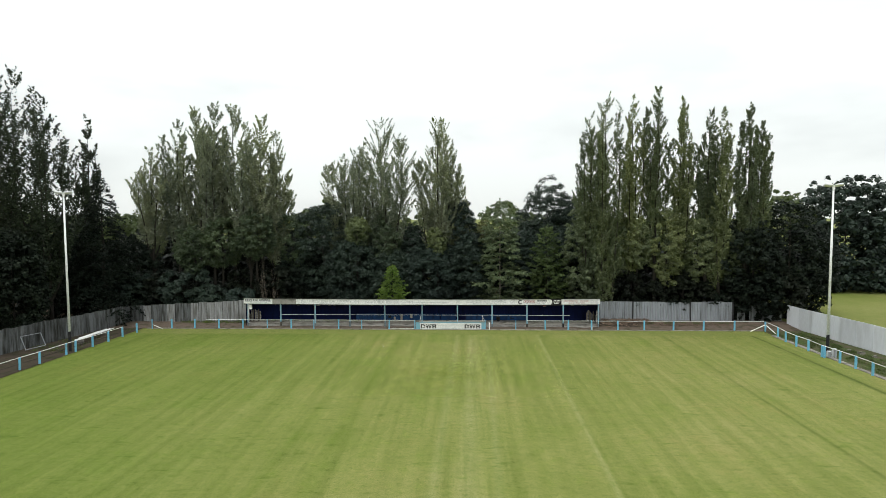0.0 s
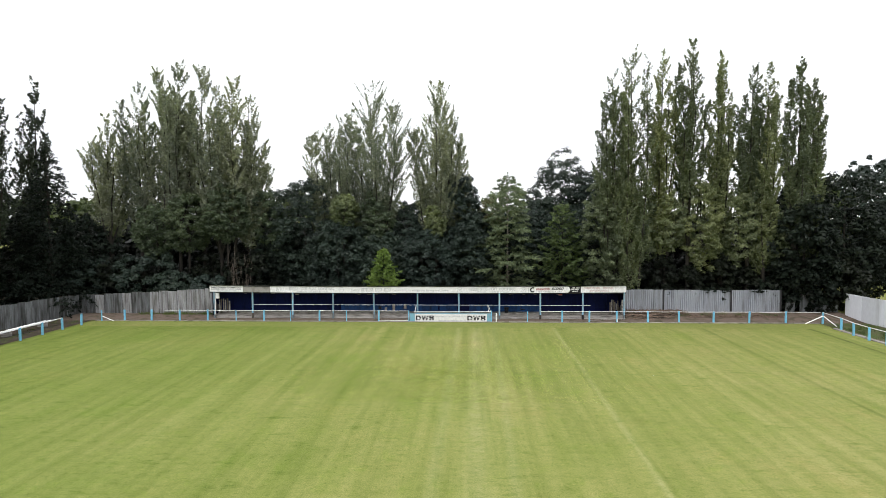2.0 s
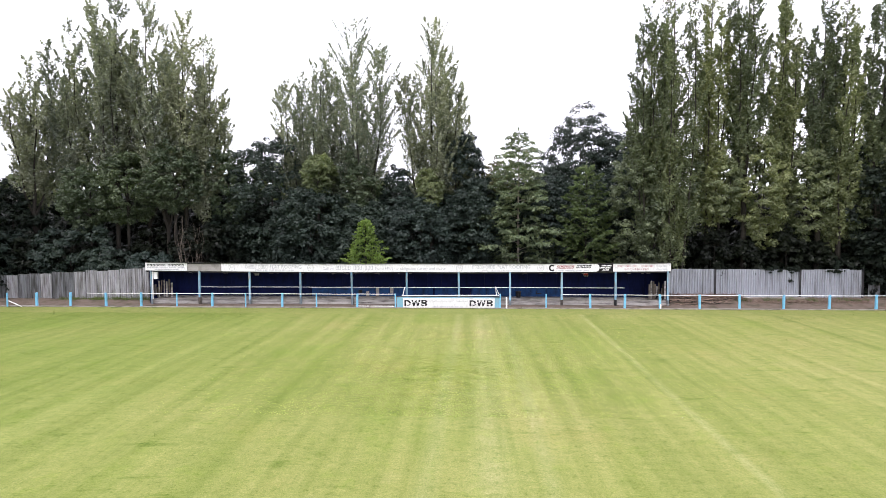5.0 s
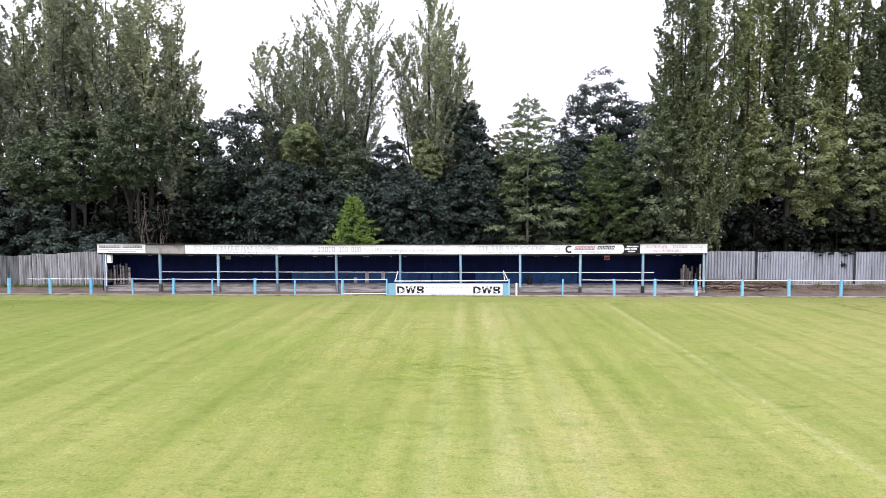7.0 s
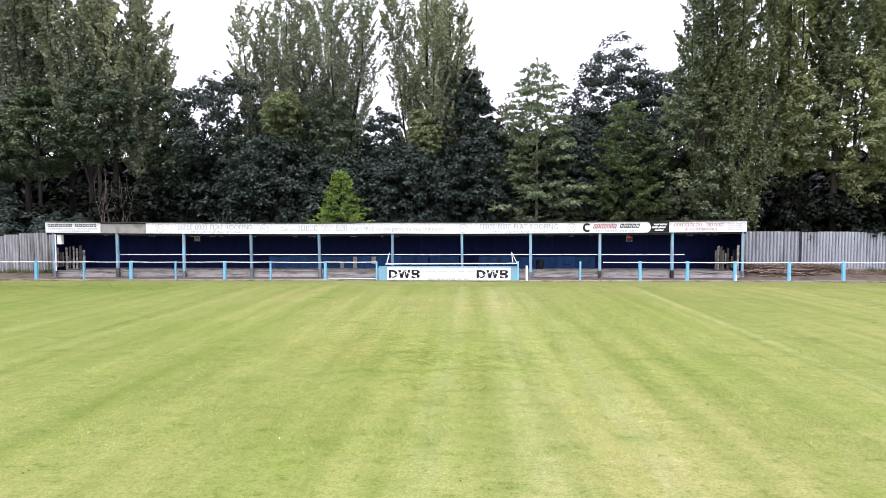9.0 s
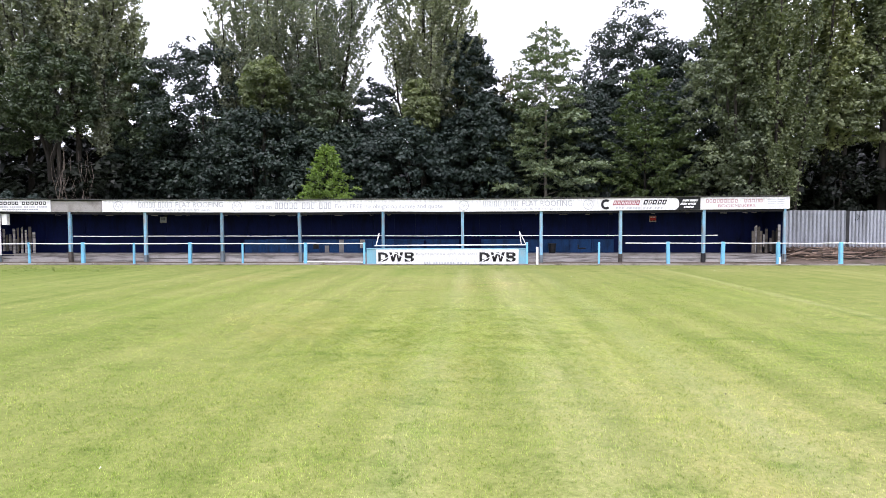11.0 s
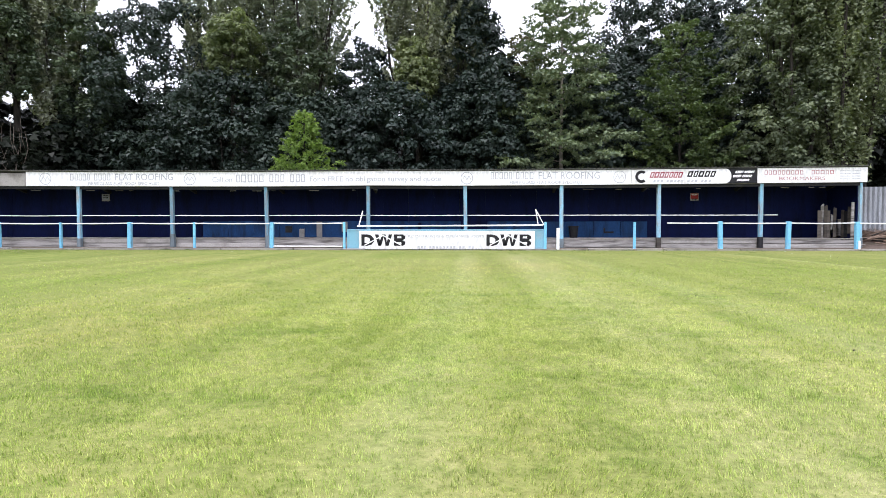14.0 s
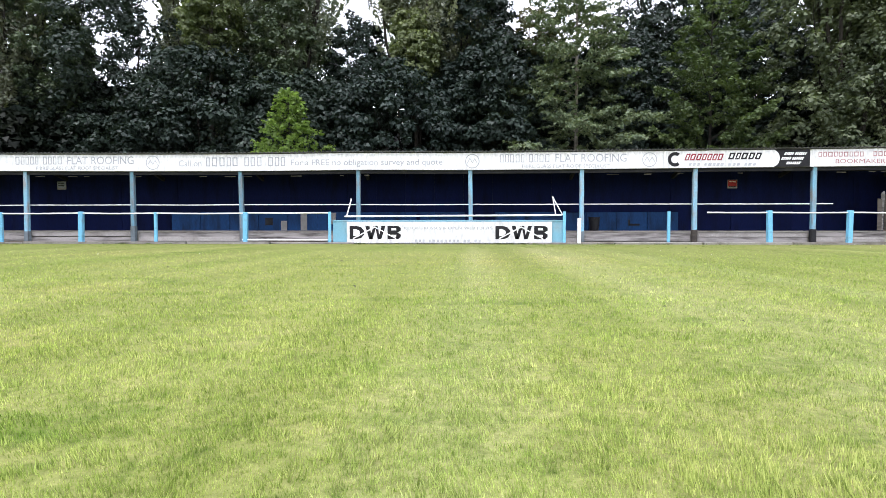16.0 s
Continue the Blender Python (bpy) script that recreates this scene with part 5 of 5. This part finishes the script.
# shade-coloured bushes added to cover the pale lower poplar stems
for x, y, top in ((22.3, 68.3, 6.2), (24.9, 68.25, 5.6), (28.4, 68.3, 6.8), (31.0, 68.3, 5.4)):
    broadleaf("shade_stem_bush", x, y, top, 1.25, SHADELEAF, "added near-black bush standing in for shade at a poplar's foot", leafs=6000, size=0.2, base=0.2, clumps=110)
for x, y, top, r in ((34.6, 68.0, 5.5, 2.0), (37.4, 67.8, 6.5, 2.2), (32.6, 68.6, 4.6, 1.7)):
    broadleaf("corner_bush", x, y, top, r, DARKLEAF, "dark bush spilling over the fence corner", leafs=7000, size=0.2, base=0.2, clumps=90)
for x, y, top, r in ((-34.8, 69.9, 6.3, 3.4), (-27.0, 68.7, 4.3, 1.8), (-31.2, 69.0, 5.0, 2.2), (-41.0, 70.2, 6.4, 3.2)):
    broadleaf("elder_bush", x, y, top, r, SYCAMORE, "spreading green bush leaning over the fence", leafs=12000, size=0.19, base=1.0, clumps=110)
for x, y, top, r in ((-58.6, 95, 14.1, 5), (-63.4, 100, 14.2, 6.1), (-24.0, 95, 16.3, 5.0), (8.2, 110, 14.3, 8.5), (-70, 90, 15, 7), (0, 100, 12, 7), (-41, 116, 14.5, 6.0), (-50, 104, 13.5, 5.0), (-56, 112, 14.5, 5.5), (-72, 106, 15, 6.0), (-84, 96, 16, 7.0), (-32, 119, 15.5, 6.0), (-15, 117, 14.8, 6.5), (-5, 120, 15.5, 6.0), (17, 118, 14.5, 6.5), (26, 120, 15, 6.5), (36, 117, 14, 6.5)):
    broadleaf("distant_tree", x, y, top, r, FARLEAF, "soft green tree in the distance", leafs=6500, size=0.55, base=0.3, clumps=220)
for x, y, top, r in ((60, 104, 17.0, 6.5), (68.2, 99, 19.4, 8.0), (78.5, 100, 18.8, 8.5), (90, 101, 19.5, 9), (104, 104, 20, 9), (73, 108, 18, 8)):
    broadleaf("distant_tree", x, y, top, r, FARLEAF if x == 60 else SYCAMORE, "large dark tree at the far field edge", leafs=10000, size=0.56, base=0.2, clumps=300)
for k in range(7):
    broadleaf("hedge_bush", 63.0 + 7.0 * k, 96.0 + RNG.uniform(-1, 1), RNG.uniform(5.0, 7.0), 4.8, SYCAMORE, "dark bush in the hedge at the far field edge", leafs=4000, size=0.5, base=0.0, clumps=110, group="hedge")
# the wood goes on behind: near-black rows added to block low light
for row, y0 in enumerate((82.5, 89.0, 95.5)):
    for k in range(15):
        broadleaf("wood_tree", -62 + 7.6 * k + RNG.uniform(-1.5, 1.5) + 3.5 * (row % 2), y0 + RNG.uniform(-1.5, 1.5), RNG.uniform(9, 12), 5.2, SHADELEAF, "tree deep in the wood, coloured near-black for shade", leafs=2200, size=0.8, base=0.0, clumps=80, group="wood", grain=1.2, fill=0.5)

# extra trees in the same shade colour, closing gaps of bright sky
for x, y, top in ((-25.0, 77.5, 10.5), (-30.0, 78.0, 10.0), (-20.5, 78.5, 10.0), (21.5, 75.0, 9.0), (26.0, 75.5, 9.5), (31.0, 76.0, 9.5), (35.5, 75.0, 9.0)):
    broadleaf("wood_tree", x, y, top, 3.7, SHADELEAF, "tree deep in the wood, coloured near-black for shade", leafs=6000, size=0.45, base=0.0, clumps=130, group="wood", fill=0.5)

# bare pale stems in the dark behind the stand's end
stems = thing("dead_elder", (-23.3, 69.0, 0), "bare pale dead stems standing in the dark under the poplars", "shrub")
for k in range(22):
    a = RNG.uniform(-1.0, 1.3)
    h = RNG.uniform(4.4, 7.6)
    p = [(-23.3 + 0.15 * a, 69.0, 0)]
    for f in (0.3, 0.5, 0.68, 0.84, 1.0):
        p.append((-23.3 + a * (0.25 + 0.95 * math.sin(f * 2.2)) + RNG.normal(0, 0.09), 69.0 + RNG.normal(0, 0.2), h * f))
    part("stem", tube(p, [0.024, 0.02, 0.016, 0.012, 0.009, 0.005], 5), DEADSTEM, stems)


def brush(name, x0, x1, y0, y1, base, high, count, seed, label):
    """A heap of dry twigs."""
    rng = np.random.default_rng(seed)
    c = np.stack((rng.uniform(x0, x1, count), rng.uniform(y0, y1, count), base + high * rng.random(count) ** 1.5), 1)
    d = rng.normal(0, 1, (count, 3)) * (1, 0.5, 0.35)
    d /= np.linalg.norm(d, axis=1)[:, None]
    side = np.cross(d, rng.normal(0, 1, (count, 3)))
    side /= np.linalg.norm(side, axis=1)[:, None]
    h = rng.uniform(0.15, 0.5, count)[:, None]
    v = np.stack((c - d * h, c + side * 0.013, c + d * h, c - side * 0.013), 1)
    ob = finish(name, quads(name, v.reshape(-1, 3), 4), TWIG)
    tagged(ob, label, "brushwood", "", "stuff")


brush("brushwood", 17.8, 23.5, 65.2, 66.5, 0.22, 0.5, 3600, 21, "dry brown cut twigs heaped at the fence foot")
pile = thing("branch_pile", (19.3, 65.6, 0.2), "heap of cut brown branches at the fence foot", "branches")
for k in range(80):
    cx, cy = random.uniform(17.9, 22.2), random.uniform(63.7, 66.2)
    cz = bank(cx, cy) + 0.04 + 0.28 * random.random() ** 1.6
    half, turn = random.uniform(0.45, 1.25), random.gauss(0, 0.45)
    dx, dy, bend = half * math.cos(turn), half * math.sin(turn) * 0.6, random.uniform(-0.1, 0.2)
    part("branch", tube([(cx - dx, cy - dy, cz), (cx - 0.3 * dx, cy - 0.3 * dy, cz + bend), (cx + 0.4 * dx, cy + 0.4 * dy, cz + 0.7 * bend), (cx + dx, cy + dy, cz - random.uniform(-0.05, 0.06))], [0.03, 0.026, 0.02, 0.008], 5), TWIG if k % 3 else BARK, pile)
for x, z, r in ((26.3, 2.6, 0.32), (28.1, 2.62, 0.28), (31.2, 2.6, 0.4)):
    spray = thing("ivy_spray", (x, 66.75, z), "dark leafy spray hanging over the sheet fence", "ivy")
    cs = np.stack((x + RNG.normal(0, r, 14), 66.72 + RNG.normal(0, 0.06, 14), z + RNG.normal(0, 0.16, 14)), 1)
    finish("foliage", quads("foliage", dome_leaves(cs, RNG.uniform(0.1, 0.22, 14), 700, 0.1), 3), DARKLEAF, spray)
brush("brushwood", 23.5, 33.0, 64.6, 66.4, 0.2, 0.16, 2200, 22, "thin dry twigs along the fence foot")

# ---- grass blades at the low end of the flight ----
def soft_noise(x, y, cell, seed):
    """Smooth random heights over the plan, 0 to 1."""
    g = np.random.default_rng(seed).random((512, 512))
    u, v = x / cell + 200.0, y / cell
    i, j = np.floor(u).astype(int), np.floor(v).astype(int)
    fu, fv = u - i, v - j
    fu, fv = fu * fu * (3 - 2 * fu), fv * fv * (3 - 2 * fv)
    i, j, i1, j1 = i % 512, j % 512, (i + 1) % 512, (j + 1) % 512
    return (g[i, j] * (1 - fu) + g[i1, j] * fu) * (1 - fv) + (g[i, j1] * (1 - fu) + g[i1, j1] * fu) * fv


def turf(count, seed):
    """Short leaning blades, thickest where the flight ends lowest and thinning smoothly with distance."""
    rng = np.random.default_rng(seed)
    cell = 0.25
    gx, gy = np.meshgrid(np.arange(-13.0, 14.2, cell), np.arange(39.5, 58.0, cell))
    gx, gy = gx.ravel(), gy.ravel()
    near = np.where(gy > 45.3, 1.1, 1.1 + 0.42 * (45.3 - gy))
    depth = np.maximum(np.maximum(np.abs(gx - 0.6) / 0.85, gy - 44.2), near)
    p = np.clip(13.5 - depth, 0, 4) * depth ** -1.9
    pick = rng.choice(len(gx), count, p=p / p.sum())
    x, y, depth = gx[pick] + cell * rng.random(count), gy[pick] + cell * rng.random(count), depth[pick]
    tall = 0.25 + 1.5 * soft_noise(x, y, 0.06, seed + 1) * (0.6 + 0.7 * soft_noise(x, y, 0.25, seed + 4)) + 0.25 * soft_noise(x, y, 0.8, seed + 2)
    turn = 6.3 * soft_noise(x, y, 0.35, seed + 3) + rng.normal(0, 0.9, count)
    h = 0.0165 * tall * rng.uniform(0.55, 1.2, count)
    w = np.minimum(0.0017 + 0.0008 * depth, 0.0065) * rng.uniform(0.7, 1.3, count)
    tilt = h * rng.uniform(0.1, 1.0, count)
    a = rng.uniform(0, math.pi, count)
    low = np.full(count, -0.012)
    v = np.empty((count, 3, 3))
    v[:, 0] = np.stack((x - np.cos(a) * w, y - np.sin(a) * w, low), 1)
    v[:, 1] = np.stack((x + np.cos(a) * w, y + np.sin(a) * w, low), 1)
    v[:, 2] = np.stack((x + tilt * np.cos(turn), y + tilt * np.sin(turn), h), 1)
    return v.reshape(-1, 3)


turf_ob = finish("grass_blades", quads("grass_blades", turf(520000, 5), 3), BLADES)
tagged(turf_ob, "short mown grass blades on the pitch", "grass", "", "stuff")


def tussocks(count, seed):
    """Small coarse tufts that the mower missed, strewn in broken lines along its passes."""
    rng = np.random.default_rng(seed)
    lines = rng.uniform(-30, 31, 46)
    x = lines[rng.integers(0, 46, count)] + rng.normal(0, 0.5, count)
    y = rng.uniform(20, 62, count)
    stray = rng.random(count) < 0.8
    x = np.where(stray, rng.uniform(-32, 32, count), x) + 0.0235 * (y - 40)
    keep = soft_noise(x, y * 0.6, 2.2, seed + 1) * 0.6 + soft_noise(x, y, 0.7, seed + 2) * 0.4 > 0.52
    x, y = x[keep], y[keep]
    n = len(x)
    blades = 5
    s = rng.uniform(0.014, 0.04, n) * np.where((y > 38) & (np.abs(x) < 14), 0.5, 1.0)
    cx, cy, s = (np.repeat(q, blades) for q in (x, y, s))
    m = n * blades
    px, py = cx + rng.normal(0, 1, m) * s * 1.6, cy + rng.normal(0, 1, m) * s * 0.8
    a, h = rng.uniform(0, math.pi, m), s * rng.uniform(0.5, 1.1, m)
    w = 0.3 * s
    b = rng.uniform(0, 2 * math.pi, m)
    v = np.empty((m, 3, 3))
    v[:, 0] = np.stack((px - np.cos(a) * w, py - np.sin(a) * w, np.full(m, -0.015)), 1)
    v[:, 1] = np.stack((px + np.cos(a) * w, py + np.sin(a) * w, np.full(m, -0.015)), 1)
    v[:, 2] = np.stack((px + h * np.cos(b), py + h * np.sin(b), h), 1)
    return v.reshape(-1, 3)


tuft_ob = finish("grass_tufts", quads("grass_tufts", tussocks(40000, 17), 3), TUFT)
tagged(tuft_ob, "coarse darker grass tufts scattered over the pitch", "grass", "", "stuff")


def flecks(name, count, seed, size, mat, label):
    """Scattered scraps lying in the turf: fallen leaves and daisies."""
    rng = np.random.default_rng(seed)
    x, y = rng.uniform(-14, 15, count), rng.uniform(38, 62, count)
    a, s = rng.uniform(0, 2 * math.pi, count), size * rng.uniform(0.5, 1.4, count)
    v = np.empty((count, 4, 3))
    for i, (da, f) in enumerate(((0, 1.0), (1.57, 0.5), (3.14, 1.0), (4.71, 0.5))):
        v[:, i] = np.stack((x + s * f * np.cos(a + da), y + s * f * np.sin(a + da), 0.022 + 0.012 * (i % 2) + rng.uniform(0, 0.01, count)), 1)
    ob = finish(name, quads(name, v.reshape(-1, 3), 4), mat)
    tagged(ob, label, "litter", "", "stuff")


flecks("fallen_leaves", 160, 11, 0.02, BARK, "small brown fallen leaves scattered on the grass")
flecks("daisies", 45, 12, 0.014, WHITE, "tiny white daisies and scraps in the grass")


def weeds(name, x0, x1, y0, y1, base, count, high, seed, label):
    """Ragged weed blades along a verge or a fence foot, in tufts."""
    rng = np.random.default_rng(seed)
    tufts = max(8, count // 60)
    tx, ty = rng.uniform(x0, x1, tufts), rng.uniform(y0, y1, tufts)
    pick = rng.integers(0, tufts, count)
    spread = rng.uniform(0.05, 0.35, tufts)[pick]
    x, y = tx[pick] + rng.normal(0, 1, count) * spread, ty[pick] + rng.normal(0, 1, count) * spread
    h = high * rng.uniform(0.3, 1.2, count) * rng.uniform(0.4, 1.0, tufts)[pick]
    a = rng.uniform(0, 2 * math.pi, count)
    w = 0.014
    v = np.empty((count, 3, 3))
    v[:, 0] = np.stack((x - w * np.cos(a), y - w * np.sin(a), np.full(count, base)), 1)
    v[:, 1] = np.stack((x + w * np.cos(a), y + w * np.sin(a), np.full(count, base)), 1)
    v[:, 2] = np.stack((x + h * 0.6 * rng.normal(0, 1, count), y + h * 0.6 * rng.normal(0, 1, count), base + h), 1)
    ob = finish(name, quads(name, v.reshape(-1, 3), 3), WEEDLEAF)
    tagged(ob, label, "weeds", "", "stuff")


weeds("verge_weeds", 35.4, 39.0, 40.0, 62.0, 0.0, 16000, 0.32, 31, "ragged green weeds growing inside the pale wall")
weeds("fence_weeds", -33.0, -24.6, 66.0, 66.5, 0.1, 2600, 0.35, 32, "thin green weeds at the foot of the sheet fence")
weeds("bank_weeds", 23.0, 34.0, 65.2, 66.5, 0.3, 2400, 0.28, 33, "thin green weeds on the earth bank")
weeds("corner_weeds", -43.0, -36.6, 50.0, 62.0, 0.0, 3000, 0.25, 34, "sparse weeds on the dark earth verge")
weeds("pitch_edge_weeds", -34.0, 34.0, 62.75, 62.95, -0.05, 4500, 0.09, 35, "longer grass left unmown along the kerb")
